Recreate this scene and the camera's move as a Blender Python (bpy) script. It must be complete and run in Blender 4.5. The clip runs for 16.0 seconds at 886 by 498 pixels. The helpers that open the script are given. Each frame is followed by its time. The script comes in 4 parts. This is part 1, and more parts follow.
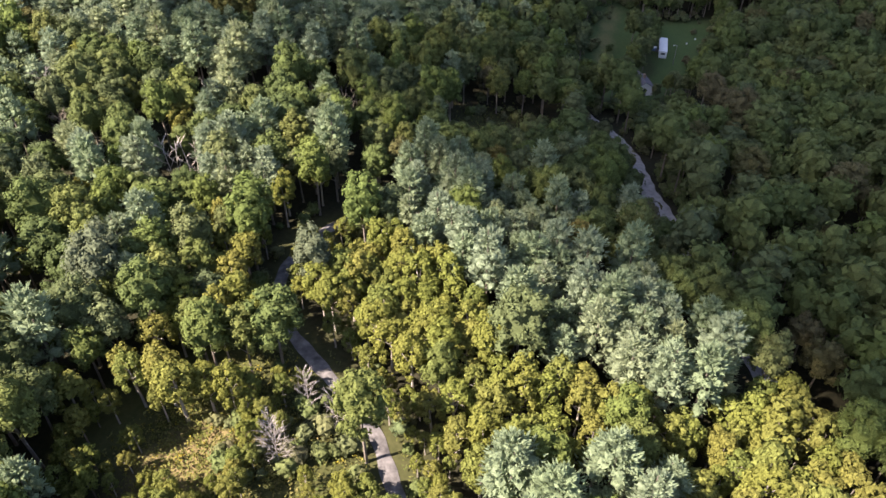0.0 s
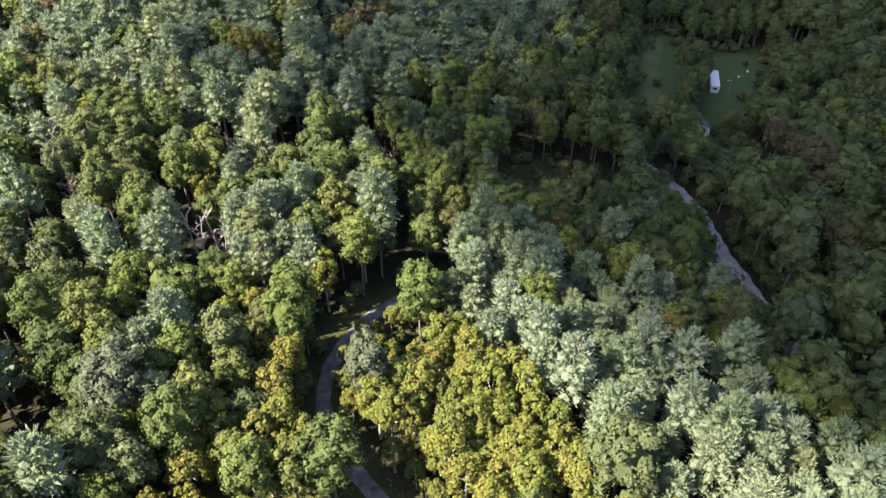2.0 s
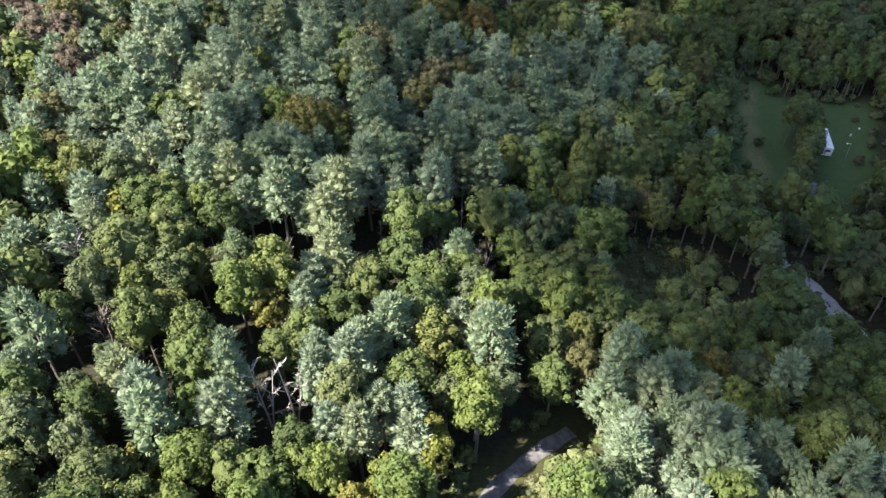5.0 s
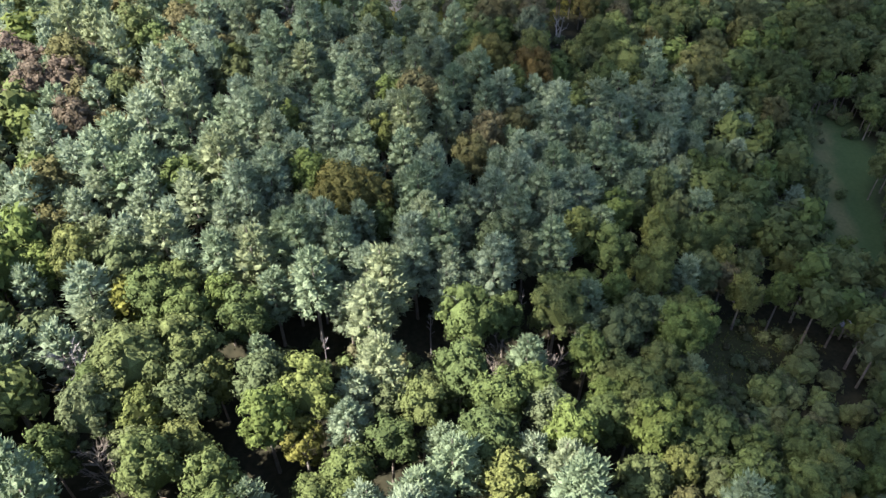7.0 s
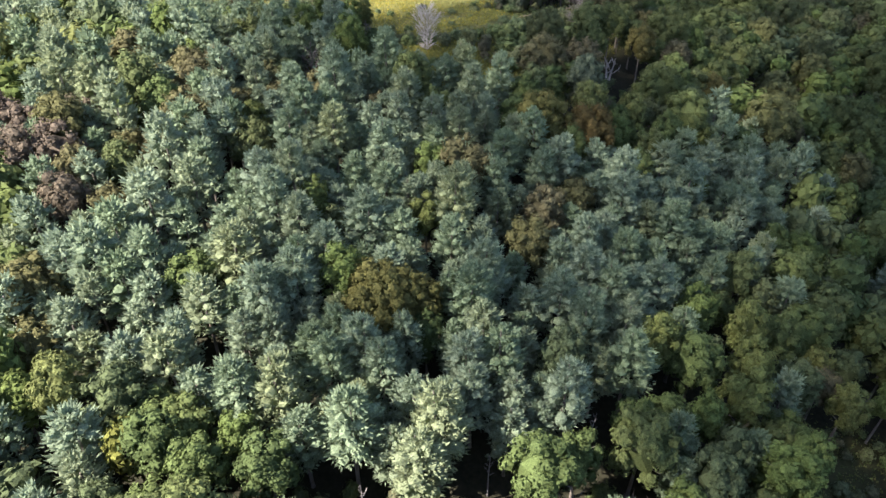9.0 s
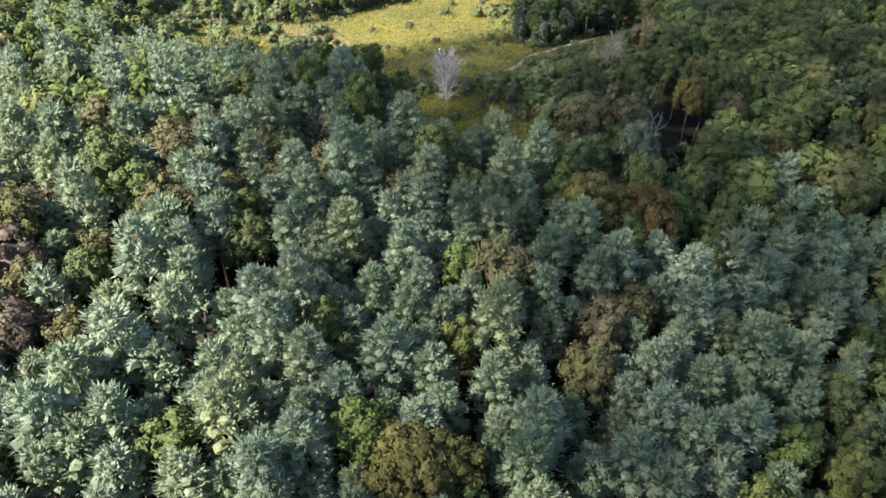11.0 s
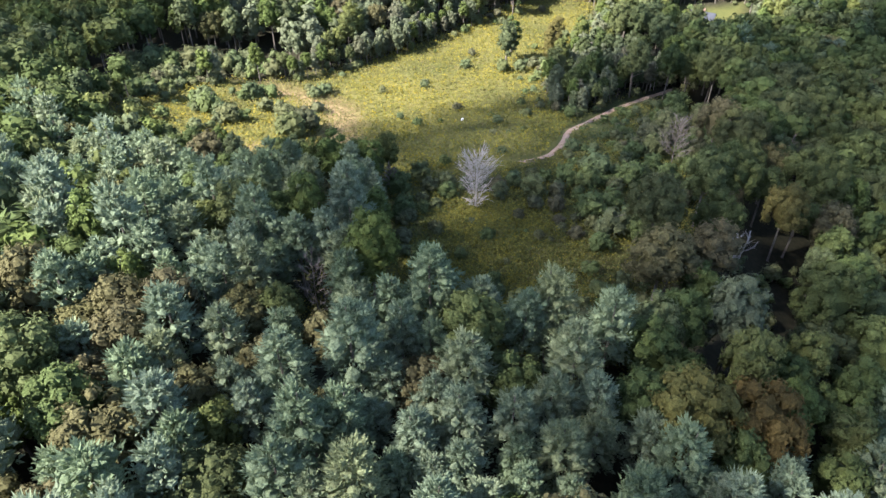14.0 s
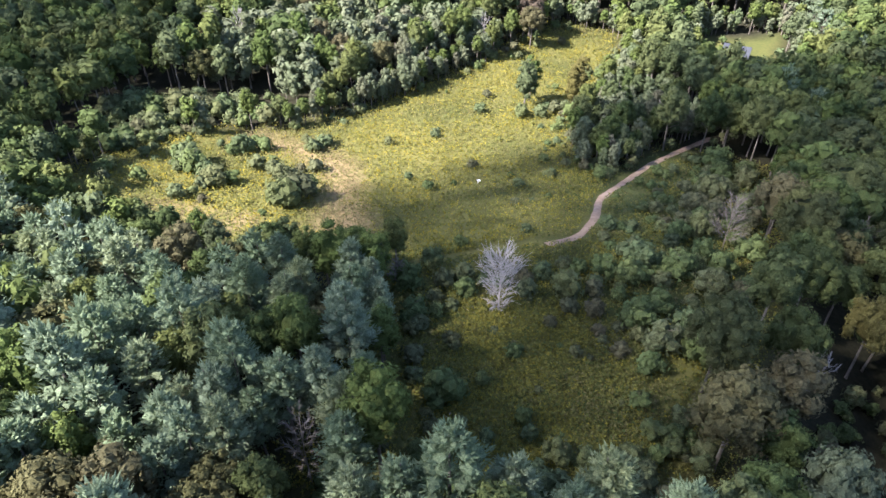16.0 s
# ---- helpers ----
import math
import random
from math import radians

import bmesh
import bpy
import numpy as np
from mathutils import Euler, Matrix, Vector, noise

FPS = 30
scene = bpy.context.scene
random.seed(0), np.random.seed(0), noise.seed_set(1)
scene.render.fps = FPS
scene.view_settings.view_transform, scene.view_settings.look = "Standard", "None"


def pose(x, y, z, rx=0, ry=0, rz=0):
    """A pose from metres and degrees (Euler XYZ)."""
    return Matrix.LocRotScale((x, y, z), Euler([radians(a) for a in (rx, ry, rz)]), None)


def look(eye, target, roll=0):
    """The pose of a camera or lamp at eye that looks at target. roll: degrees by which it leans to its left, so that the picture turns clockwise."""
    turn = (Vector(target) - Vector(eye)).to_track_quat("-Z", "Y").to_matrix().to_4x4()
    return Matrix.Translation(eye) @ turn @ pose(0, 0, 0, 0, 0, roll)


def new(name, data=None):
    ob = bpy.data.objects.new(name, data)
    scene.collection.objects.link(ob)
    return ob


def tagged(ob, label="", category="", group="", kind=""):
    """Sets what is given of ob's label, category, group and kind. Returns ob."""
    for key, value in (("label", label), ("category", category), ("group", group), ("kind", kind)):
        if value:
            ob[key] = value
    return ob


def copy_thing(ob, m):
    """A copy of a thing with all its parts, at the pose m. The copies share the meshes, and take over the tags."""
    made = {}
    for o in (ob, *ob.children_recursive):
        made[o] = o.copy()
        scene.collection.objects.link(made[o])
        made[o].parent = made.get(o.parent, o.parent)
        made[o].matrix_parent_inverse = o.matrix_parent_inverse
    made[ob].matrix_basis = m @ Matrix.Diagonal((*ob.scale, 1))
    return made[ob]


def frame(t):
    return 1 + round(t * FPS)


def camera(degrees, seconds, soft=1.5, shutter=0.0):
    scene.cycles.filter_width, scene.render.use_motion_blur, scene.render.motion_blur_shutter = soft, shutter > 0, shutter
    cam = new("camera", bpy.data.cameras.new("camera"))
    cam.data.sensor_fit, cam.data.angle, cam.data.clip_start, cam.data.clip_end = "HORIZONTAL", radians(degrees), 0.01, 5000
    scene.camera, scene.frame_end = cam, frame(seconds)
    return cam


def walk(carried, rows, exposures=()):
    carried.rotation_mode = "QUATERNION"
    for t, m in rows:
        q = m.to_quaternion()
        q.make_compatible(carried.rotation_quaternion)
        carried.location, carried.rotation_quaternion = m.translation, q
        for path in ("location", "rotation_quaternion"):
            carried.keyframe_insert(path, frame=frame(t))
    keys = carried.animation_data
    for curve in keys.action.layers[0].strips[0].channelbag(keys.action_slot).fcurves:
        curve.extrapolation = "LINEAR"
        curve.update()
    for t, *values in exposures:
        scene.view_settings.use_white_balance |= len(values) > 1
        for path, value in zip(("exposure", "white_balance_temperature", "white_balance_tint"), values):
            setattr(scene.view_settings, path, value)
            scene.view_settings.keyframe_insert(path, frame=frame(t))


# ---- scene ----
cam = camera(64.2, 16.0)
# seconds, x, y, z, yaw, pitch, roll: a level flight over the valley with the lens tipped down
PATH = [
    (0.0, 0.00, -0.00, 90.00, -0.00, -39.64, 0.01),
    (0.5, -1.93, 5.06, 90.06, 0.04, -39.55, -0.14),
    (1.0, -4.17, 10.22, 90.16, 0.11, -39.45, -0.28),
    (1.5, -6.79, 15.41, 90.26, 0.20, -39.36, -0.38),
    (2.0, -9.74, 20.60, 90.39, 0.15, -39.33, -0.37),
    (2.5, -12.88, 25.83, 90.45, 0.05, -39.33, -0.26),
    (3.0, -16.13, 31.17, 90.39, -0.08, -39.32, -0.17),
    (3.5, -19.33, 36.61, 90.33, -0.19, -39.32, -0.01),
    (4.0, -22.49, 42.05, 90.29, -0.25, -39.33, 0.10),
    (4.2, -23.67, 44.21, 90.25, -0.24, -39.32, 0.14),
    (6.3, -31.91, 67.75, 89.25, 1.15, -39.27, -0.08),
    (6.5, -32.70, 70.00, 89.23, 1.22, -39.26, -0.10),
    (7.0, -34.61, 75.62, 89.26, 1.33, -39.23, -0.07),
    (7.5, -36.62, 81.18, 89.37, 1.43, -39.25, -0.08),
    (8.0, -38.75, 86.78, 89.46, 1.56, -39.29, -0.02),
    (8.5, -40.62, 92.49, 89.61, 1.61, -39.34, 0.13),
    (9.0, -42.23, 98.35, 89.81, 1.63, -39.40, 0.32),
    (9.2, -42.84, 100.70, 89.88, 1.62, -39.41, 0.37),
    (11.3, -48.20, 126.51, 90.14, 1.58, -39.52, 0.07),
    (11.5, -48.58, 128.90, 90.11, 1.62, -39.52, 0.05),
    (12.0, -49.44, 134.80, 90.04, 1.70, -39.47, 0.02),
    (12.5, -50.25, 140.69, 90.00, 1.79, -39.41, -0.00),
    (13.0, -51.05, 146.62, 89.96, 1.86, -39.35, 0.04),
    (13.5, -51.77, 152.52, 89.97, 1.95, -39.31, 0.03),
    (14.0, -52.52, 158.44, 90.05, 2.05, -39.30, 0.06),
    (14.5, -53.23, 164.33, 90.19, 2.15, -39.30, 0.04),
    (15.0, -53.93, 170.22, 90.25, 2.23, -39.29, 0.08),
    (15.5, -54.65, 176.04, 90.27, 2.33, -39.25, 0.13),
    (16.0, -55.24, 181.79, 90.37, 2.44, -39.21, 0.15),]
walk(cam, [(t, pose(x, y, z, 0, 0, yaw) @ pose(0, 0, 0, 90 + pitch) @ pose(0, 0, 0, 0, 0, roll)) for t, x, y, z, yaw, pitch, roll in PATH],
     exposures=[(0.0, 2.48, 7050, 24), (4.0, 2.58, 6450, 16), (9.0, 2.56, 6250, 20), (12.0, 2.50, 6200, 18), (16.0, 2.54, 5950, 20)])

# ---- daylight ----
TO_SUN = Vector((-0.66, -0.28, 0.70)).normalized()
sun_data = bpy.data.lights.new("sun", "SUN")
sun_data.energy, sun_data.angle, sun_data.color = 4.5, radians(0.8), (1.0, 0.93, 0.80)
sun = new("sun", sun_data)
sun.matrix_world = look(TO_SUN * 900, (0, 0, 0))
world = bpy.data.worlds.new("world")
scene.world = world
world.use_nodes = True
wn, wl = world.node_tree.nodes, world.node_tree.links
sky = wn.new("ShaderNodeTexSky")
sky.sky_type, sky.sun_disc, sky.dust_density = "NISHITA", False, 1.2
sky.sun_elevation = math.asin(TO_SUN.z)
sky.sun_rotation = math.atan2(TO_SUN.x, TO_SUN.y) % (2 * math.pi)
wn["Background"].inputs["Strength"].default_value = 0.066
wl.new(sky.outputs[0], wn["Background"].inputs["Color"])

# ---- materials ----
def material(name):
    m = bpy.data.materials.new(name)
    m.use_nodes = True
    nt = m.node_tree
    return m, nt.nodes, nt.links, nt.nodes["Principled BSDF"]


def ramp(n, stops):
    r = n.new("ShaderNodeValToRGB")
    els = r.color_ramp.elements
    els[0].position, els[0].color = stops[0][0], (*stops[0][1], 1)
    els[1].position, els[1].color = stops[-1][0], (*stops[-1][1], 1)
    for p, c in stops[1:-1]:
        els.new(p).color = (*c, 1)
    return r


def noise_tex(n, l, scale, detail=4.0, rough=0.6):
    co, tex = n.new("ShaderNodeTexCoord"), n.new("ShaderNodeTexNoise")
    tex.inputs["Scale"].default_value = scale
    tex.inputs["Detail"].default_value = detail
    tex.inputs["Roughness"].default_value = rough
    l.new(co.outputs["Object"], tex.inputs["Vector"])
    return tex


def foliage(name, colours, joined=False, low=0.78, high=1.18, glow=0.30):
    """Leaves: a hue for each tree, a tone for each clump and the grain of single leaves within it."""
    m, n, l, b = material(name)
    if joined:
        tint = n.new("ShaderNodeAttribute")
        tint.attribute_name = "tint"
        value = tint.outputs["Fac"]
    else:
        tint = n.new("ShaderNodeObjectInfo")
        value = tint.outputs["Random"]
    step = 1 / (len(colours) - 1)
    hue = ramp(n, [(i * step, c) for i, c in enumerate(colours)])
    l.new(value, hue.inputs["Fac"])
    geo, span, tone = n.new("ShaderNodeNewGeometry"), n.new("ShaderNodeMapRange"), n.new("ShaderNodeHueSaturation")
    span.inputs["To Min"].default_value, span.inputs["To Max"].default_value = low, high
    l.new(geo.outputs["Random Per Island"], span.inputs["Value"])
    l.new(hue.outputs["Color"], tone.inputs["Color"])
    l.new(span.outputs[0], tone.inputs["Value"])
    grain, spread, fleck = noise_tex(n, l, 7.0, 2.0, 0.7), n.new("ShaderNodeMapRange"), n.new("ShaderNodeHueSaturation")
    spread.inputs["From Min"].default_value, spread.inputs["From Max"].default_value = 0.3, 0.7
    spread.inputs["To Min"].default_value, spread.inputs["To Max"].default_value = 0.62, 1.38
    l.new(grain.outputs["Fac"], spread.inputs["Value"])
    l.new(tone.outputs["Color"], fleck.inputs["Color"])
    l.new(spread.outputs[0], fleck.inputs["Value"])
    tone = fleck
    rough_leaf = n.new("ShaderNodeBump")
    rough_leaf.inputs["Strength"].default_value, rough_leaf.inputs["Distance"].default_value = 0.5, 0.12
    l.new(grain.outputs["Fac"], rough_leaf.inputs["Height"])
    l.new(rough_leaf.outputs[0], b.inputs["Normal"])
    l.new(tone.outputs["Color"], b.inputs["Base Color"])
    b.inputs["Roughness"].default_value, b.inputs["Specular IOR Level"].default_value = 0.8, 0.06
    lit, mix = n.new("ShaderNodeBsdfTranslucent"), n.new("ShaderNodeMixShader")
    l.new(tone.outputs["Color"], lit.inputs["Color"])
    mix.inputs["Fac"].default_value = glow
    l.new(b.outputs[0], mix.inputs[1])
    l.new(lit.outputs[0], mix.inputs[2])
    l.new(mix.outputs[0], n["Material Output"].inputs["Surface"])
    return m


def surface(name, stops, scale=3.0, roughness=0.85, bump=0.3, metallic=0.0, detail=6.0):
    m, n, l, b = material(name)
    tex = noise_tex(n, l, scale, detail)
    r = ramp(n, stops)
    l.new(tex.outputs["Fac"], r.inputs["Fac"])
    l.new(r.outputs["Color"], b.inputs["Base Color"])
    b.inputs["Roughness"].default_value, b.inputs["Metallic"].default_value = roughness, metallic
    b.inputs["Specular IOR Level"].default_value = 0.5 if roughness < 0.7 else 0.12
    if bump:
        bp = n.new("ShaderNodeBump")
        bp.inputs["Strength"].default_value = bump
        fine = noise_tex(n, l, scale * 5, 5)
        l.new(fine.outputs["Fac"], bp.inputs["Height"])
        l.new(bp.outputs[0], b.inputs["Normal"])
    return m


PALETTE = {
    "white_pine": [(0.155, 0.209, 0.119), (0.175, 0.229, 0.139), (0.189, 0.242, 0.162), (0.199, 0.233, 0.123)],
    "oak_tree": [(0.062, 0.088, 0.034), (0.082, 0.112, 0.038), (0.096, 0.118, 0.043), (0.072, 0.096, 0.049)],
    "maple_tree": [(0.104, 0.134, 0.038), (0.088, 0.124, 0.038), (0.118, 0.134, 0.043), (0.092, 0.116, 0.060)],
    "locust_tree": [(0.140, 0.148, 0.036), (0.122, 0.146, 0.036), (0.150, 0.148, 0.040), (0.108, 0.136, 0.038)],
    "turning_oak": [(0.108, 0.099, 0.054), (0.102, 0.096, 0.048), (0.100, 0.098, 0.042), (0.094, 0.096, 0.040)],
    "spreading_oak": [(0.070, 0.090, 0.034), (0.092, 0.110, 0.038), (0.080, 0.096, 0.044), (0.098, 0.104, 0.040)],
    "poplar_tree": [(0.128, 0.155, 0.087), (0.146, 0.165, 0.102), (0.111, 0.143, 0.071), (0.143, 0.141, 0.097)],
    "shrub": [(0.086, 0.119, 0.048), (0.112, 0.143, 0.053), (0.124, 0.132, 0.063), (0.094, 0.129, 0.060), (0.111, 0.103, 0.060)],
}
TONE = {"white_pine": (0.90, 1.08, 0.40)}
LEAF = {k: foliage(k + "_leaf", c, False, *TONE.get(k, (0.76, 1.20, 0.30))) for k, c in PALETTE.items()}
LEAF_MANY = {k: foliage(k + "_leaf_many", c, True, *TONE.get(k, (0.76, 1.20, 0.30))) for k, c in PALETTE.items()}
GREY_GREEN = foliage("grey_green_leaf", [(0.085, 0.105, 0.062), (0.090, 0.110, 0.068)])
GOLD_OAK = foliage("gold_oak_leaf", [(0.112, 0.109, 0.033), (0.102, 0.100, 0.033)])
BROWN_OAK = foliage("brown_oak_leaf", [(0.118, 0.092, 0.072), (0.104, 0.088, 0.060)])
RUST_OAK = foliage("rust_oak_leaf", [(0.120, 0.088, 0.029), (0.112, 0.082, 0.030)])
YELLOW_LEAF = foliage("yellow_leaf", [(0.130, 0.116, 0.038), (0.118, 0.108, 0.038)])
GOLDENROD = foliage("goldenrod", [(0.245, 0.205, 0.028), (0.185, 0.172, 0.038), (0.120, 0.128, 0.036), (0.265, 0.215, 0.026)], True, 0.85, 1.15)
GRASS = foliage("meadow_grass", [(0.112, 0.126, 0.036), (0.150, 0.146, 0.048), (0.205, 0.168, 0.086), (0.082, 0.104, 0.034)], True, 0.85, 1.15)
BARK = surface("bark", [(0.3, (0.10, 0.085, 0.07)), (0.7, (0.20, 0.18, 0.155))], 1.5)
PALE_BARK = surface("pale_bark", [(0.3, (0.20, 0.18, 0.155)), (0.7, (0.34, 0.315, 0.28))], 1.2)
DEAD_WOOD = surface("dead_wood", [(0.3, (0.16, 0.148, 0.142)), (0.7, (0.27, 0.254, 0.245))], 1.0)
# lighter copy of the dead wood, offsetting the shade on the meadow's dead tree
PALE_WOOD = surface("pale_wood", [(0.3, (0.33, 0.295, 0.27)), (0.7, (0.47, 0.43, 0.395))], 1.0)
# dark blotches put the trees' dappled shade on the lane into its colour
DAPPLED_GRAVEL = surface("gravel", [(0.3, (0.055, 0.053, 0.054)), (0.52, (0.125, 0.120, 0.121)), (0.75, (0.22, 0.21, 0.21))], 0.7, 0.95, 0.5, detail=10)
PALE_GRAVEL = surface("pale_gravel", [(0.25, (0.17, 0.165, 0.165)), (0.55, (0.29, 0.28, 0.28)), (0.8, (0.38, 0.37, 0.37))], 0.9, 0.95, 0.5, detail=10)
DIRT = surface("dirt", [(0.25, (0.20, 0.135, 0.095)), (0.6, (0.31, 0.225, 0.165)), (0.85, (0.38, 0.30, 0.235))], 0.7, 0.95, 0.4, detail=8)
SIDING = surface("white_siding", [(0.3, (0.72, 0.72, 0.70)), (0.7, (0.80, 0.80, 0.79))], 1.5, 0.5, 0.05)
ROOF_METAL = surface("pale_roof", [(0.3, (0.62, 0.63, 0.65)), (0.7, (0.76, 0.77, 0.78))], 0.8, 0.45, 0.05)
SHINGLE = surface("dark_shingle", [(0.3, (0.085, 0.08, 0.095)), (0.7, (0.15, 0.145, 0.16))], 2.0, 0.9, 0.4)
GLASS_DARK = surface("window_glass", [(0.3, (0.02, 0.025, 0.03)), (0.7, (0.03, 0.035, 0.04))], 1.0, 0.1, 0)
BLUE_ROOF = surface("blue_grey_roof", [(0.3, (0.040, 0.044, 0.054)), (0.7, (0.056, 0.062, 0.074))], 1.0, 0.95, 0.1)
GREY_BOARD = surface("grey_board", [(0.3, (0.06, 0.055, 0.05)), (0.7, (0.10, 0.095, 0.088))], 1.5, 0.9, 0.2)
BLUE_TARP = surface("blue_cover", [(0.3, (0.05, 0.10, 0.25)), (0.7, (0.08, 0.16, 0.33))], 1.0, 0.6, 0.2)


def shade_cloud_material():
    """Unseen shade cloud: white, and a part of the sunlight comes through."""
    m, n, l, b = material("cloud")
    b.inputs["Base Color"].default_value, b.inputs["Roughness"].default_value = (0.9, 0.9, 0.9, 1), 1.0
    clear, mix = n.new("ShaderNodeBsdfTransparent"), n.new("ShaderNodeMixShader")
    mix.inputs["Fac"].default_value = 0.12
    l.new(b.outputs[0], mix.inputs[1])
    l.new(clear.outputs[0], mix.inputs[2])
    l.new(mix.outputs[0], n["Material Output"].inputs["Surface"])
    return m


SHADE_CLOUD = shade_cloud_material()


def ground_material():
    """Leaf litter under the woods; grass, dry grass and worn tracks by the maps painted on the sheet."""
    m, n, l, b = material("ground")
    fine, broad = noise_tex(n, l, 1.3, 8), noise_tex(n, l, 0.07, 6)
    # litter toned near black to stand for the deep shade between trunks
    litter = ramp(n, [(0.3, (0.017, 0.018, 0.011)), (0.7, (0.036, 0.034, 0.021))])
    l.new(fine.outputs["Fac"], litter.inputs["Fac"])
    grass = ramp(n, [(0.25, (0.044, 0.056, 0.020)), (0.5, (0.074, 0.082, 0.027)), (0.75, (0.115, 0.108, 0.036))])
    both = n.new("ShaderNodeMix")
    both.inputs["Factor"].default_value = 0.5
    l.new(fine.outputs["Fac"], both.inputs[2])
    l.new(broad.outputs["Fac"], both.inputs[3])
    l.new(both.outputs[0], grass.inputs["Fac"])
    dry = ramp(n, [(0.3, (0.20, 0.150, 0.075)), (0.7, (0.31, 0.225, 0.125))])
    l.new(fine.outputs["Fac"], dry.inputs["Fac"])
    lawn = ramp(n, [(0.25, (0.034, 0.066, 0.024)), (0.75, (0.075, 0.108, 0.040))])
    l.new(both.outputs[0], lawn.inputs["Fac"])
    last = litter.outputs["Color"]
    gold = ramp(n, [(0.3, (0.115, 0.115, 0.042)), (0.7, (0.205, 0.180, 0.052))])
    l.new(both.outputs[0], gold.inputs["Fac"])
    for key, colour in (("meadow", grass), ("gold", gold), ("lawn", lawn), ("dry", dry)):
        a, mix = n.new("ShaderNodeAttribute"), n.new("ShaderNodeMix")
        a.attribute_name = key
        mix.data_type = "RGBA"
        l.new(a.outputs["Fac"], mix.inputs[0])
        l.new(last, mix.inputs[6])
        l.new(colour.outputs["Color"], mix.inputs[7])
        last = mix.outputs[2]
    l.new(last, b.inputs["Base Color"])
    b.inputs["Roughness"].default_value, b.inputs["Specular IOR Level"].default_value = 0.95, 0.08
    bp = n.new("ShaderNodeBump")
    bp.inputs["Strength"].default_value = 0.6
    l.new(fine.outputs["Fac"], bp.inputs["Height"])
    l.new(bp.outputs[0], b.inputs["Normal"])
    return m


# ---- lie of the land: x, y, height, width of each rise or hollow over the base level ----
HILLS = [(-116, 212, 18.9, 65), (76, 180, -8.0, 45), (60, 340, -8.0, 30), (-20, 260, 9.4, 30), (-84, 36, 6.1, 45), (108, 52, -6.2, 30),
         (76, 260, -4.5, 30), (12, 148, -4.3, 30), (-148, 436, 6.3, 45), (-36, 196, 5.0, 30), (-164, 260, 7.2, 30), (-20, 84, 3.0, 30),
         (12, 372, -2.7, 30), (-164, 68, 5.0, 30), (28, 196, -4.0, 30), (60, 84, -1.5, 30), (124, 324, -2.6, 30), (-84, 324, -1.0, 30)]


def land(x, y):
    x, y = np.asarray(x, float), np.asarray(y, float)
    z = np.full(x.shape, 6.0)
    for hx, hy, h, s in HILLS:
        z = z + h * np.exp(-((x - hx) ** 2 + (y - hy) ** 2) / (2 * s * s))
    return z


def inside(poly, x, y):
    hit, j = np.zeros(np.shape(x), bool), len(poly) - 1
    for i in range(len(poly)):
        (xi, yi), (xj, yj) = poly[i], poly[j]
        hit ^= ((yi > y) != (yj > y)) & (x < (xj - xi) * (y - yi) / ((yj - yi) or 1e-9) + xi)
        j = i
    return hit


def from_line(line, x, y):
    """Distance in plan from a broken line."""
    best = np.full(np.shape(x), 1e9)
    for (ax, ay), (bx, by) in zip(line, line[1:]):
        dx, dy = bx - ax, by - ay
        t = np.clip(((x - ax) * dx + (y - ay) * dy) / (dx * dx + dy * dy), 0, 1)
        best = np.minimum(best, np.hypot(x - ax - t * dx, y - ay - t * dy))
    return best


ROAD_WEST = [(14, 6), (4, 30), (-6, 49), (-9, 58), (-14, 64), (-19, 70), (-24, 76), (-27, 83), (-27, 89), (-25, 96), (-21, 103), (-14, 110), (-9, 114)]
ROAD_EAST = [(52, 60), (48, 100), (46, 118), (45, 130), (45.5, 142), (44.5, 152), (42, 160), (38, 168), (36, 176)]
TRACK = [(2, 331), (-8, 321), (-17, 311), (-25, 299), (-31, 290), (-33, 281), (-37, 273), (-43, 270.5)]
FAINT = [(-37, 273), (-48, 270), (-60, 266), (-72, 262)]
FIELD_RUT = [(44, 182), (48, 196), (50, 208), (53, 222), (58, 236)]
UPPER_MEADOW = [(-130, 288), (-125, 310), (-110, 318), (-95, 322), (-74, 341), (-50, 369), (-28, 398), (-12, 392), (-12, 366), (-22, 350), (-29, 334), (-33, 318),
                (-32, 304), (-31, 296), (-32, 263), (-46, 264), (-58, 265), (-68, 264), (-80, 264), (-90, 261), (-106, 267), (-124, 274)]
THICKET = [(-30, 308), (-31, 320), (-27, 334), (-16, 353), (-2, 350), (-1, 330), (-10, 323), (-21, 309)]  # young trees above the track
DRY_LINE = [(-102, 316), (-90, 312), (-82, 305), (-78, 295), (-80, 287), (-76, 278)]
TRACK_SIDE = [(-38, 272), (-27, 264), (-12, 294), (-1, 320), (-9, 323), (-18, 313), (-24, 306), (-34, 302)]
GOLD_CORE = [(-58, 252), (-49, 254), (-40, 251), (-37, 244), (-36, 234), (-43, 230), (-55, 230)]
LOWER_MEADOW = [(-59, 254), (-46, 255), (-35, 252), (-28, 244), (-25, 234), (-31, 226), (-48, 223), (-58, 222), (-63, 225), (-63, 247), (-61, 256)]
YARD_STRIP = [(53, 238), (68, 244), (66, 226), (61, 208), (49, 178), (40, 176), (39, 189), (43, 208)]
YARD = [(66, 230), (90, 230), (82, 203), (70, 186), (54, 176), (50, 180), (60, 196), (67, 212)]
HOLLOW = [(2, 150), (6, 161), (18, 165), (25, 161), (15, 151), (6, 147)]
FAR_YARD = [(8, 376), (14, 396), (40, 398), (36, 374), (22, 362)]
FAR_FIELD = [(60, 420), (70, 470), (130, 470), (120, 415)]
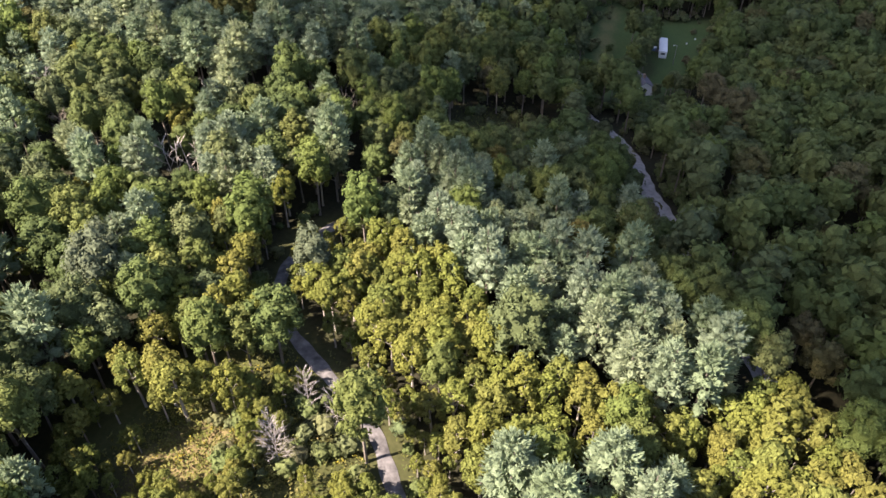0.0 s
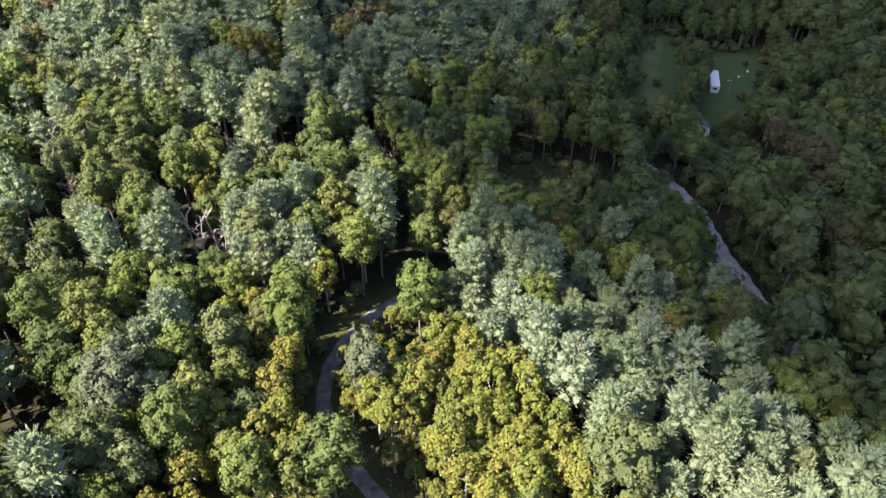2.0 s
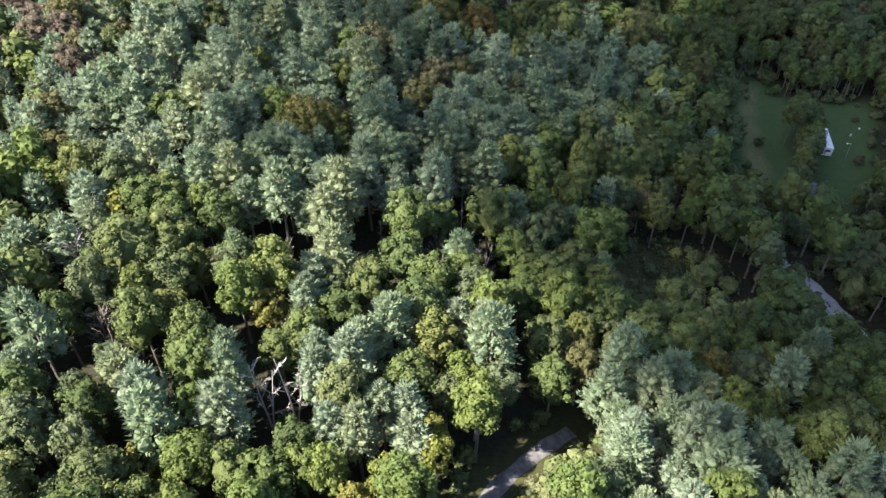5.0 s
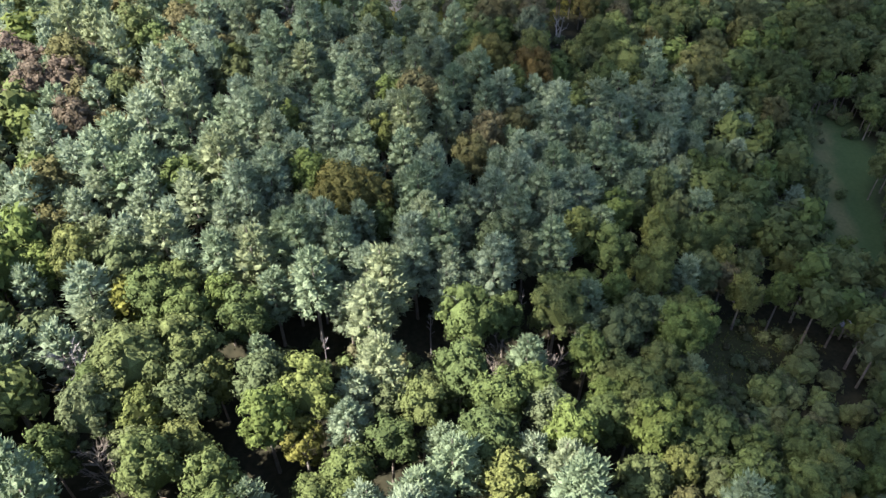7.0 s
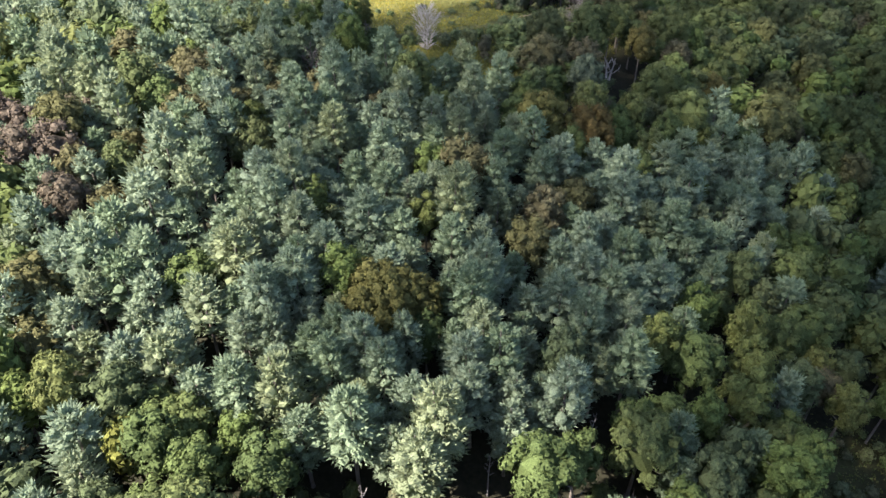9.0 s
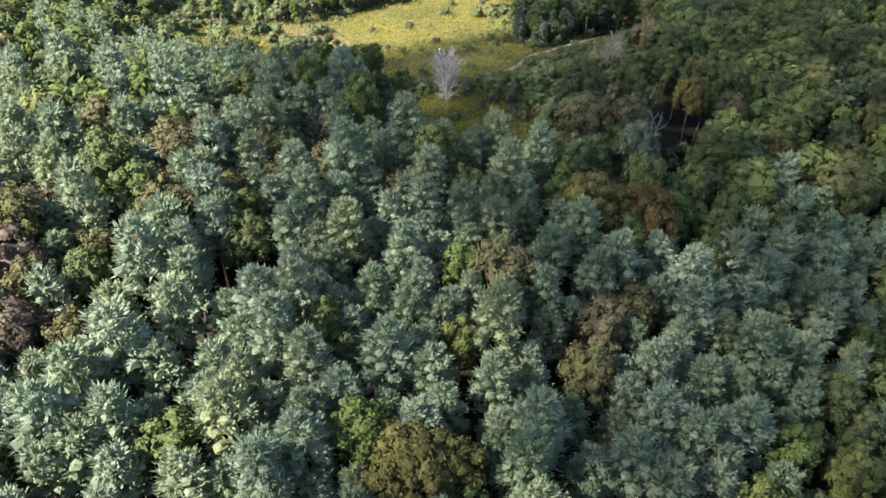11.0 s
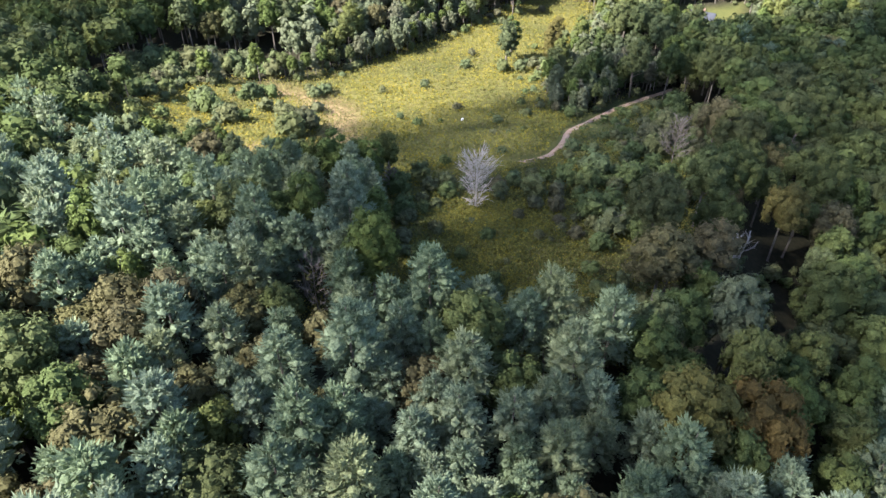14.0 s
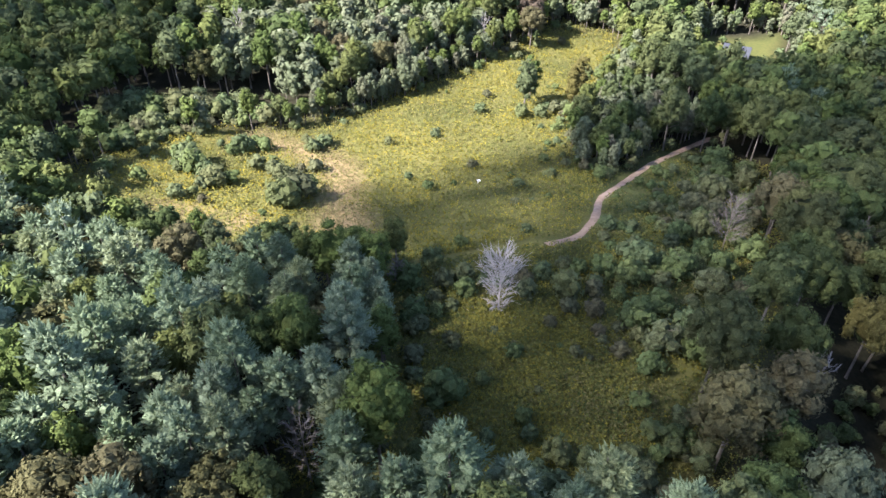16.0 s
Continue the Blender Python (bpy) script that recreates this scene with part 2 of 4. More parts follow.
PINE_SPUR = [(-12, 105), (-7, 117), (7, 116), (18, 106), (26, 92), (35, 80), (44, 71), (38, 61), (31, 60), (19, 64), (11, 70), (5, 77), (1, 86), (-5, 91)]
PINE_LOW = [(-2, 42), (2, 46), (14, 50), (27, 49), (29, 40), (20, 30), (0, 32)]
PINE_RIDGE = [(-100, 150), (-86, 150), (-68, 145), (-53, 145), (-42, 140), (-31, 144), (-27, 156), (-13, 160), (-8, 176), (10, 190), (15, 202), (23, 225),
              (10, 237), (0, 222), (-8, 203), (-19, 200), (-32, 202), (-36, 218), (-57, 219), (-72, 210), (-80, 190), (-96, 170)]
MIXED = [(-135, 160), (-96, 160), (-80, 185), (-70, 205), (-59, 213), (-66, 246), (-72, 262), (-90, 272), (-128, 282), (-160, 270)]
GOLD_EAST = [(-21, 73), (-16, 87), (-8, 96), (1, 86), (10, 76), (14, 70), (22, 61), (31, 58), (40, 64), (54, 64), (54, 40), (30, 30), (2, 30), (-8, 50)]
SCRUB = [(-72, 224), (-72, 268), (-30, 268), (-10, 300), (0, 318), (8, 314), (-2, 286), (-12, 262), (-22, 238), (-34, 222)]
LANE_SCRUB = [(-33, 44), (-34, 58), (-26, 68), (-20, 66), (-10, 56), (-6, 42)]
FAR_BANK = [(-112, 322), (-90, 330), (-60, 365), (-40, 395), (-20, 410), (10, 404), (10, 440), (-60, 440), (-120, 380), (-132, 340)]
TAN_PATCH = [(-38, 54), (-34, 59), (-29, 60), (-26, 56), (-26, 50), (-31, 47), (-37, 48)]
GOLD_WEST = [(-52, 61), (-40, 68), (-29, 76), (-24, 72), (-14, 57), (-6, 46), (-4, 30), (-40, 30), (-36, 49), (-48, 52)]


# ---- meshes from arrays ----
def leaf_mesh(name, leaf, mat, tints=None):
    """leaf: n x 3 x 3 places, each three-cornered clump an island of its own."""
    q = np.asarray(leaf, np.float32).reshape(-1, 3)
    me = bpy.data.meshes.new(name)
    me.vertices.add(len(q))
    me.vertices.foreach_set("co", q.ravel())
    me.loops.add(len(q))
    me.loops.foreach_set("vertex_index", np.arange(len(q), dtype=np.int32))
    me.polygons.add(len(q) // 3)
    me.polygons.foreach_set("loop_start", np.arange(0, len(q), 3, dtype=np.int32))
    me.update(calc_edges=True)
    if tints is not None:
        me.attributes.new("tint", "FLOAT", "FACE").data.foreach_set("value", np.asarray(tints, np.float32))
    me.materials.append(mat)
    return me


def faces_mesh(name, verts, faces, mat, smooth=False):
    me = bpy.data.meshes.new(name)
    me.from_pydata([tuple(map(float, v)) for v in verts], [], faces)
    me.materials.append(mat)
    if smooth:
        me.polygons.foreach_set("use_smooth", [True] * len(me.polygons))
    me.update()
    return me


def tube(verts, faces, points, radii, sides=6):
    """A tapered round limb along points, added to verts and faces."""
    start = len(verts)
    pts = [Vector(p) for p in points]
    for i, p in enumerate(pts):
        way = (pts[min(i + 1, len(pts) - 1)] - pts[max(i - 1, 0)]).normalized()
        side = way.cross(Vector((0.3, 1, 0.2))).normalized()
        other = way.cross(side)
        for k in range(sides):
            a = 2 * math.pi * k / sides
            verts.append(p + (side * math.cos(a) + other * math.sin(a)) * radii[i])
    for i in range(len(pts) - 1):
        for k in range(sides):
            a, b = start + i * sides + k, start + i * sides + (k + 1) % sides
            faces.append((a, b, b + sides, a + sides))
    faces.append(tuple(start + (len(pts) - 1) * sides + k for k in range(sides)))


def part(name, data, mat, parent, label=""):
    if isinstance(data, bmesh.types.BMesh):
        me = bpy.data.meshes.new(name)
        data.to_mesh(me)
        data.free()
        me.materials.append(mat)
        data = me
    ob = new(name, data)
    ob.parent = parent
    return tagged(ob, label) if label else ob


def leaves(rng, centres, normals, size, spread=0.5):
    """Irregular three-cornered leaf clumps that face along normals, more or less."""
    n = len(centres)
    nrm = normals + rng.normal(0, spread, (n, 3))
    nrm /= np.linalg.norm(nrm, axis=1)[:, None] + 1e-9
    u = np.cross(nrm, rng.normal(0, 1, (n, 3)))
    u /= np.linalg.norm(u, axis=1)[:, None] + 1e-9
    v = np.cross(nrm, u)
    s = (size * rng.uniform(0.65, 1.35, n))[:, None]
    out = np.empty((n, 3, 3))
    for i, turn in enumerate((0.0, 2.09, 4.19)):
        a = turn + rng.uniform(-0.45, 0.45, (n, 1))
        out[:, i] = centres + (u * np.cos(a) + v * np.sin(a)) * s * rng.uniform(0.7, 1.2, (n, 1)) + nrm * s * rng.uniform(-0.2, 0.2, (n, 1))
    return out


def dome_points(rng, n, low=-0.35):
    z = rng.uniform(low, 1, n)
    a = rng.uniform(0, 2 * math.pi, n)
    r = np.sqrt(np.clip(1 - z * z, 0, 1))
    return np.stack([r * np.cos(a), r * np.sin(a), z], 1)


def icosahedron():
    bm = bmesh.new()
    bmesh.ops.create_icosphere(bm, subdivisions=1, radius=1)
    v, f = np.array([p.co[:] for p in bm.verts]), np.array([[p.index for p in q.verts] for q in bm.faces])
    bm.free()
    return v, f


ICO_V, ICO_F = icosahedron()


def swells(rng, centres, radii, rough=0.16):
    """Closed lumpy bodies of foliage, one round each centre."""
    n = len(centres)
    v = ICO_V[None] * rng.uniform(1 - rough, 1 + rough, (n, len(ICO_V), 1)) * np.asarray(radii).reshape(n, 1, -1) + np.asarray(centres)[:, None]
    return v[:, ICO_F].reshape(-1, 3, 3)


def broadleaf_crown(rng, height, radius, lobes, cards, size, deep=2.3, slim=1.0, airy=0.0):
    """A crown of billowing lobes, each a lumpy body bristling with leaf clumps, round a solid heart."""
    half = radius * deep / 2
    wide = np.array([radius * slim, radius * slim, half])
    mid = np.array([0, 0, height - half * 1.02])
    k = np.arange(lobes)
    dz = 1 - (k + 0.5) / lobes * 1.62
    a = k * 2.39996 + rng.uniform(0, 6.28) + rng.normal(0, 0.25, lobes)
    flat = np.sqrt(np.clip(1 - dz * dz, 0, 1))
    d = np.stack([flat * np.cos(a), flat * np.sin(a), dz], 1)
    r = radius * 1.55 / math.sqrt(lobes) * rng.uniform(0.72, 1.28, lobes) * (1 - 0.2 * airy)
    c = mid + d * (wide - r[:, None] * 0.75) * rng.uniform(0.82, 1.12, (lobes, 1))
    made = [swells(rng, c, (r * (0.78 - 0.2 * airy))[:, None] * np.array([1.0, 1.0, 0.9]))]
    if airy < 0.5:
        made.append(swells(rng, mid[None], (wide * 0.66)[None], 0.1))
    share = np.maximum((cards * r * r / (r * r).sum()).astype(int), 4)
    cs, ns = [], []
    for ci, ri, di, m in zip(c, r, d, share):
        q = dome_points(rng, int(m * 1.7), -1.0)
        q = q[(q @ di) > -0.25][:m]
        cs.append(ci + q * (ri * rng.uniform(0.80, 1.12 + 0.1 * airy, len(q)))[:, None])
        ns.append(q + di * 0.25)
    cs, ns = np.concatenate(cs), np.concatenate(ns)
    made.append(leaves(rng, cs, ns + np.array([0, 0, 0.15]), size, 0.38))
    return np.concatenate(made)


def pine_crown(rng, height, radius, tiers, limbs, blades, size):
    """Tiers of limbs, each a bushy upswept body of foliage bristling with needle tufts, under a pointed leader."""
    low, at, way, span = height * 0.42, [], [], []
    for w in range(tiers):
        f = (w + rng.uniform(0, 0.4)) / tiers
        reach = radius * (1 - f ** 2.2) ** 0.8 + 0.35
        many, turn = max(4, limbs + int(rng.integers(-1, 2)) - (1 if f > 0.7 else 0)), rng.uniform(0, 6.28)
        for b in range(many):
            a, ln = turn + 6.283 * b / many + rng.normal(0, 0.15), reach * rng.uniform(0.74, 1.12)
            rise = 0.28 + 0.5 * f + rng.normal(0, 0.06)
            x, y = math.cos(a), math.sin(a)
            at.append((x * ln * 0.60, y * ln * 0.60, low + (height - low) * f * 0.94 + ln * 0.60 * rise))
            way.append((x, y, rise))
            span.append((ln * 0.46, 0.30 * reach * rng.uniform(0.8, 1.2) + 0.22, 0.22 * reach * rng.uniform(0.8, 1.2) + 0.20))
    at.append((0, 0, height * 0.95))
    way.append((0.1, 0, 1.0))
    span.append((height * 0.06, 0.4, 0.4))
    at, way, span = np.array(at), np.array(way), np.array(span)
    way /= np.linalg.norm(way, axis=1)[:, None]
    side = np.cross((0.05, 0.02, 1.0), way)
    side /= np.linalg.norm(side, axis=1)[:, None] + 1e-9
    over = np.cross(way, side)
    n = len(at)
    axes = np.stack([way, side, over], 1)
    v = ICO_V[None] * span[:, None] * rng.uniform(0.75, 1.2, (n, len(ICO_V), 1)) * 0.66
    made = [(v @ axes + at[:, None])[:, ICO_F].reshape(-1, 3, 3)]
    pick = np.repeat(np.arange(n), blades)
    d = dome_points(rng, len(pick), -0.9)
    root = at[pick] + ((d * span[pick] * rng.uniform(0.55, 0.92, (len(pick), 1)))[:, None] @ axes[pick])[:, 0]
    ax = (d[:, None] @ axes[pick])[:, 0] * 0.75 + way[pick] * 0.65 + np.array([0, 0, 0.35]) + rng.normal(0, 0.28, root.shape)
    ax /= np.linalg.norm(ax, axis=1)[:, None]
    wide = np.cross(ax, rng.normal(0, 1, ax.shape))
    wide /= np.linalg.norm(wide, axis=1)[:, None] + 1e-9
    s = size * rng.uniform(0.7, 1.25, (len(pick), 1))
    made.append(np.stack([root + wide * s * 0.24, root - wide * s * 0.24, root + ax * s], 1))
    return np.concatenate(made)


def trunk_arrays(rng, height, thick, limbs, reach, sides=6, to=0.8):
    verts, faces = [], []
    lean = rng.normal(0, 0.25, 2)
    tube(verts, faces, [(0, 0, -0.6), (0, 0, 0.4), (lean[0] * 0.5, lean[1] * 0.5, height * 0.4), (lean[0], lean[1], height * to)],
         [thick * 1.5, thick, thick * 0.75, thick * 0.2], sides)
    for i in range(limbs):
        a, f = rng.uniform(0, 6.28), rng.uniform(0.35, 0.7)
        z, ln = height * f, reach * rng.uniform(0.6, 0.95)
        tube(verts, faces, [(lean[0] * f, lean[1] * f, z), (math.cos(a) * ln * 0.5, math.sin(a) * ln * 0.5, z + ln * 0.45), (math.cos(a) * ln, math.sin(a) * ln, z + ln * 0.8)],
             [thick * 0.45, thick * 0.3, thick * 0.08], 4)
    return verts, faces


SHAPE = {  # height, crown radius
    "white_pine": (16.2, 3.1), "oak_tree": (16.0, 3.8), "maple_tree": (15.5, 3.2), "locust_tree": (12.0, 2.6), "poplar_tree": (13.0, 2.7), "turning_oak": (14.5, 3.8), "spreading_oak": (16.3, 5.0), "shrub": (3.2, 1.7)}


def crown_leaves(kind, seed, light=0):
    rng = np.random.default_rng(seed)
    h, r = SHAPE[kind]
    if kind == "white_pine":
        return pine_crown(rng, h, r, *((6, 6, 52, 0.52), (5, 6, 26, 0.68), (4, 5, 16, 0.92))[light])
    if kind == "shrub":
        return broadleaf_crown(rng, h, r, 6 if light else 9, 60 if light else 190, 0.34 if light else 0.24, 2.0)
    lobes, cards, leaf = ((26, 1500, 0.235), (17, 520, 0.40), (10, 190, 0.62))[light]
    slim, deep, airy = {"locust_tree": (0.95, 3.2, 0.6), "poplar_tree": (0.9, 4.3, 0.2), "turning_oak": (1.0, 2.5, 0.1), "maple_tree": (0.95, 3.1, 0.15), "spreading_oak": (1.0, 1.9, 0.0)}.get(kind, (1.0, 2.7, 0.05))
    if kind == "spreading_oak":
        lobes, cards = lobes + 16, int(cards * 1.7)
    return broadleaf_crown(rng, h, r, lobes, cards, leaf, deep, slim, airy)


def trunk_for(kind, seed):
    rng = np.random.default_rng(seed + 77)
    h, r = SHAPE[kind]
    if kind == "white_pine":
        return trunk_arrays(rng, h, 0.24, 0, r, to=0.97)
    if kind == "shrub":
        return trunk_arrays(rng, h, 0.06, 3, r * 0.7, 5, 0.6)
    return trunk_arrays(rng, h, 0.22, 5, r * 0.8)


LABELS = {
    "white_pine": "white pine with pale blue-green needle plumes in upturned whorls",
    "oak_tree": "green broadleaf woodland tree with a dense lobed crown",
    "maple_tree": "olive-green broadleaf woodland tree with a rounded crown",
    "locust_tree": "yellow-green early-autumn locust tree with an airy crown",
    "poplar_tree": "pale grey-green young poplar at the meadow's edge",
    "spreading_oak": "broad old oak with a wide dark green billowing crown",
    "turning_oak": "woodland oak whose leaves have turned dull olive brown",
    "shrub": "low rounded green shrub growing out of rough grass"}


def tree_thing(kind, seed, leaf=None, label=None, bark=None):
    ob = tagged(new(kind), label or LABELS[kind], "shrub" if kind == "shrub" else "tree", "woodland trees" if kind != "shrub" else "meadow shrubs")
    v, f = trunk_for(kind, seed)
    part("trunk", faces_mesh("trunk", v, f, bark or (PALE_BARK if kind == "locust_tree" else BARK)), None, ob)
    part("crown", leaf_mesh("crown", crown_leaves(kind, seed), leaf or LEAF[kind]), None, ob)
    return ob


# ---- the ground sheet ----
def stretch(lo, hi, step, far):
    inner = list(np.arange(lo, hi + step / 2, step))
    d, out = step, []
    while d < far:
        d *= 1.5
        out.append(d)
    return np.array([lo - s for s in reversed(out)] + inner + [hi + s for s in out], float)


def soft(poly, x, y, blur):
    """1 inside the outline, falling to 0 over about blur metres beyond it."""
    edge = from_line(poly + poly[:1], x, y)
    d = np.where(inside(poly, x, y), -edge, edge)
    return np.clip(0.5 - d / blur, 0, 1)


def wobble(x, y, scale, seed=0.0):
    return np.sin(x / scale + 1.7 * np.sin(y / scale * 0.7 + seed)) * np.cos(y / scale * 1.1 + 1.3 * np.sin(x / scale * 0.6 + seed * 2))


xs, ys = stretch(-190, 170, 2.5, 3000), stretch(-20, 470, 2.5, 3000)
gx, gy = np.meshgrid(xs, ys)
gz = land(gx, gy) + 0.25 * wobble(gx, gy, 7.0) + 0.12 * wobble(gx, gy, 2.6, 1.0)
for line in (ROAD_WEST, ROAD_EAST, TRACK):
    near = np.clip(1 - (from_line(line, gx, gy) - 3) / 4, 0, 1)
    gz = gz * (1 - near) + (land(gx, gy) - 0.12) * near
idx = np.arange(gx.size).reshape(gx.shape)
cells = np.stack([idx[:-1, :-1], idx[:-1, 1:], idx[1:, 1:], idx[1:, :-1]], -1).reshape(-1, 4)
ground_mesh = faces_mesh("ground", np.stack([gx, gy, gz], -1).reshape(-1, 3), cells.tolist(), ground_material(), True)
jx, jy = gx + 3 * wobble(gx, gy, 9.0, 2.0), gy + 3 * wobble(gx, gy, 8.0, 4.0)
maps = {
    "meadow": np.maximum.reduce([soft(UPPER_MEADOW, jx, jy, 8), soft(SCRUB, jx, jy, 10), soft(TRACK_SIDE, jx, jy, 6), soft(LOWER_MEADOW, jx, jy, 8), soft(HOLLOW, jx, jy, 6) * 0.4, soft(GOLD_WEST, jx, jy, 6) * 0.6,
                                 soft(FAR_YARD, jx, jy, 5), soft(FAR_FIELD, jx, jy, 5), 0.4 * np.clip(1.6 - from_line(ROAD_WEST, jx, jy) / 4, 0, 1)]),
    "gold": np.maximum(0.75 * soft(UPPER_MEADOW, jx, jy, 10), 0.78 * soft(LOWER_MEADOW, jx, jy, 6)) * np.clip(0.75 + 0.6 * wobble(gx, gy, 7.5, 3.0), 0, 1),
    "dry": np.maximum.reduce([0.9 * np.clip(1.3 - from_line(DRY_LINE, jx, jy) / 5.5, 0, 1), 0.9 * np.clip(1.4 - np.hypot((jx + 94) / 3, (jy - 278) / 3), 0, 1), 0.30 * np.clip(1.5 - np.abs(from_line(FIELD_RUT, gx, gy) - 1.1) / 1.1, 0, 1),
                              0.7 * np.clip(1.1 - np.hypot((jx + 104) / 9, (jy - 279) / 5), 0, 1), 0.6 * soft(TAN_PATCH, jx, jy, 5)]),
    "lawn": np.maximum.reduce([soft(YARD_STRIP, jx, jy, 5), soft(YARD, jx, jy, 5)])}
for key, values in maps.items():
    ground_mesh.attributes.new(key, "FLOAT", "POINT").data.foreach_set("value", values.ravel().astype(np.float32))
tagged(new("ground", ground_mesh), "wooded hill ground with leaf litter and rough meadow grass", "ground", kind="structure")


def ribbon(name, line, width, mat, label, lift=0.05, category="road"):
    """A worn way laid over the land, crowned in the middle, with ragged edges."""
    pts = np.array(line, float)
    dist = np.concatenate([[0], np.cumsum(np.hypot(*np.diff(pts, axis=0).T))])
    s = np.arange(0, dist[-1], 1.0)
    cx, cy = np.interp(s, dist, pts[:, 0]), np.interp(s, dist, pts[:, 1])
    for _ in range(6):
        cx[1:-1], cy[1:-1] = (cx[:-2] + 2 * cx[1:-1] + cx[2:]) / 4, (cy[:-2] + 2 * cy[1:-1] + cy[2:]) / 4
    tx, ty = np.gradient(cx), np.gradient(cy)
    ln = np.hypot(tx, ty)
    verts, faces, across = [], [], (-1, -0.55, -0.2, 0.2, 0.55, 1)
    for i in range(len(s)):
        w = width / 2 * (1 + 0.16 * math.sin(s[i] * 0.9) * math.sin(s[i] * 0.37 + 1))
        for k in across:
            x, y = cx[i] + ty[i] / ln[i] * k * w, cy[i] - tx[i] / ln[i] * k * w
            verts.append((x, y, float(land(x, y)) + lift + (0.05 * (1 - abs(k)) if abs(k) < 1 else -0.12)))
    m = len(across)
    for i in range(len(s) - 1):
        for k in range(m - 1):
            a = i * m + k
            faces.append((a, a + m, a + m + 1, a + 1))
    return tagged(new(name, faces_mesh(name, verts, faces, mat, True)), label, category, kind="structure")


ribbon("road", ROAD_WEST, 2.15, DAPPLED_GRAVEL, "pale gravel lane between yellowing trees")
ribbon("road", ROAD_EAST, 4.0, PALE_GRAVEL, "narrow grey gravel lane through the shaded valley woods")
ribbon("track", TRACK, 1.4, DIRT, "bare reddish dirt track over the meadow", category="track")

# ---- unseen cloud bank placed up-sun to shade chosen parts of the valley ----
SHADE_OUTLINE = [(48, 30), (44, 60), (32, 76), (15, 88), (-3, 100), (-13, 118), (-20, 132), (-28, 143), (-29, 156), (-33, 174), (-37, 190), (-43, 204), (-52, 222), (-62, 232),
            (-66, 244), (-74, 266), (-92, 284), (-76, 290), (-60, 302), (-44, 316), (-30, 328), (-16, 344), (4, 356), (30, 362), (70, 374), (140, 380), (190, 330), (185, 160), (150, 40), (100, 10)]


# parts of the bank by how much sun each holds back, tuned to the shade wanted below
SHADE_PARTS = [
    (SHADE_OUTLINE, 0.97, 10),
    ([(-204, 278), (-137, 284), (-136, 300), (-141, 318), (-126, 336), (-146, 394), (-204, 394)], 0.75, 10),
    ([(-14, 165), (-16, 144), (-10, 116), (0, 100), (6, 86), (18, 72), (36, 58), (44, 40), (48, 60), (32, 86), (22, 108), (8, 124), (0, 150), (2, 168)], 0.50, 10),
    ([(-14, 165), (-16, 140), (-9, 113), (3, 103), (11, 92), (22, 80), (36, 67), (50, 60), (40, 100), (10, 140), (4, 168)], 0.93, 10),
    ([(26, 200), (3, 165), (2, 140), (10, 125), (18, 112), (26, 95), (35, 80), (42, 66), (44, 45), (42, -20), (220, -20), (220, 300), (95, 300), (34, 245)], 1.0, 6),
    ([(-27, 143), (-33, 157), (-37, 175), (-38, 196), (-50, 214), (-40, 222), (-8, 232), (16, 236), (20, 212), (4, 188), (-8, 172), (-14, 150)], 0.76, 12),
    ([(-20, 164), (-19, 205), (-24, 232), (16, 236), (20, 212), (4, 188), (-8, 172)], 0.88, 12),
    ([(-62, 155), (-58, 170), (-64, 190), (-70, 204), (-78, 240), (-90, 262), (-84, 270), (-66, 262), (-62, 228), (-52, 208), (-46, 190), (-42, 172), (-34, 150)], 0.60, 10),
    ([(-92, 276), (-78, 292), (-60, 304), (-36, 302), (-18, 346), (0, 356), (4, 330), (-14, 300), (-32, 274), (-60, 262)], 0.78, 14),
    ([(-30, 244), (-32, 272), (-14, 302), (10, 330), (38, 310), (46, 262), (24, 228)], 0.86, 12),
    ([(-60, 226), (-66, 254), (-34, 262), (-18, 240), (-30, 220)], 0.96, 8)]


def shade_cloud():
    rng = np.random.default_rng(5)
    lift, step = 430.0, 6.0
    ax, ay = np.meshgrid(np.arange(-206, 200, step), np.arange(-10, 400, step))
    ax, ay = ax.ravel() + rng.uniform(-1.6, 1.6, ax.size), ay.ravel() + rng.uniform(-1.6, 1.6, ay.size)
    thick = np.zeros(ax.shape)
    for poly, share, blur in SHADE_PARTS:
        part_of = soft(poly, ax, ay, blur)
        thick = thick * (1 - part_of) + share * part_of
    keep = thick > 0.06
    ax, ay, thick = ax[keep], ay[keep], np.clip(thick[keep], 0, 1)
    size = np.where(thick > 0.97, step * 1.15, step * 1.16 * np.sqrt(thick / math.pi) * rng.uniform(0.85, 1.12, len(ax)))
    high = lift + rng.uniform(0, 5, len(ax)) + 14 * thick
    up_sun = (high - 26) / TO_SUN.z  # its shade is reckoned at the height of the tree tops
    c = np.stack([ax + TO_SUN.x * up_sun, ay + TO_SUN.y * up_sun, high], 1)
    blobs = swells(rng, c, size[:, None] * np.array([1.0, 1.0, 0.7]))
    tagged(new("cloud", leaf_mesh("cloud", blobs, SHADE_CLOUD)), "unseen ragged cloud bank placed to shade parts of the valley", "cloud", kind="stuff")


shade_cloud()

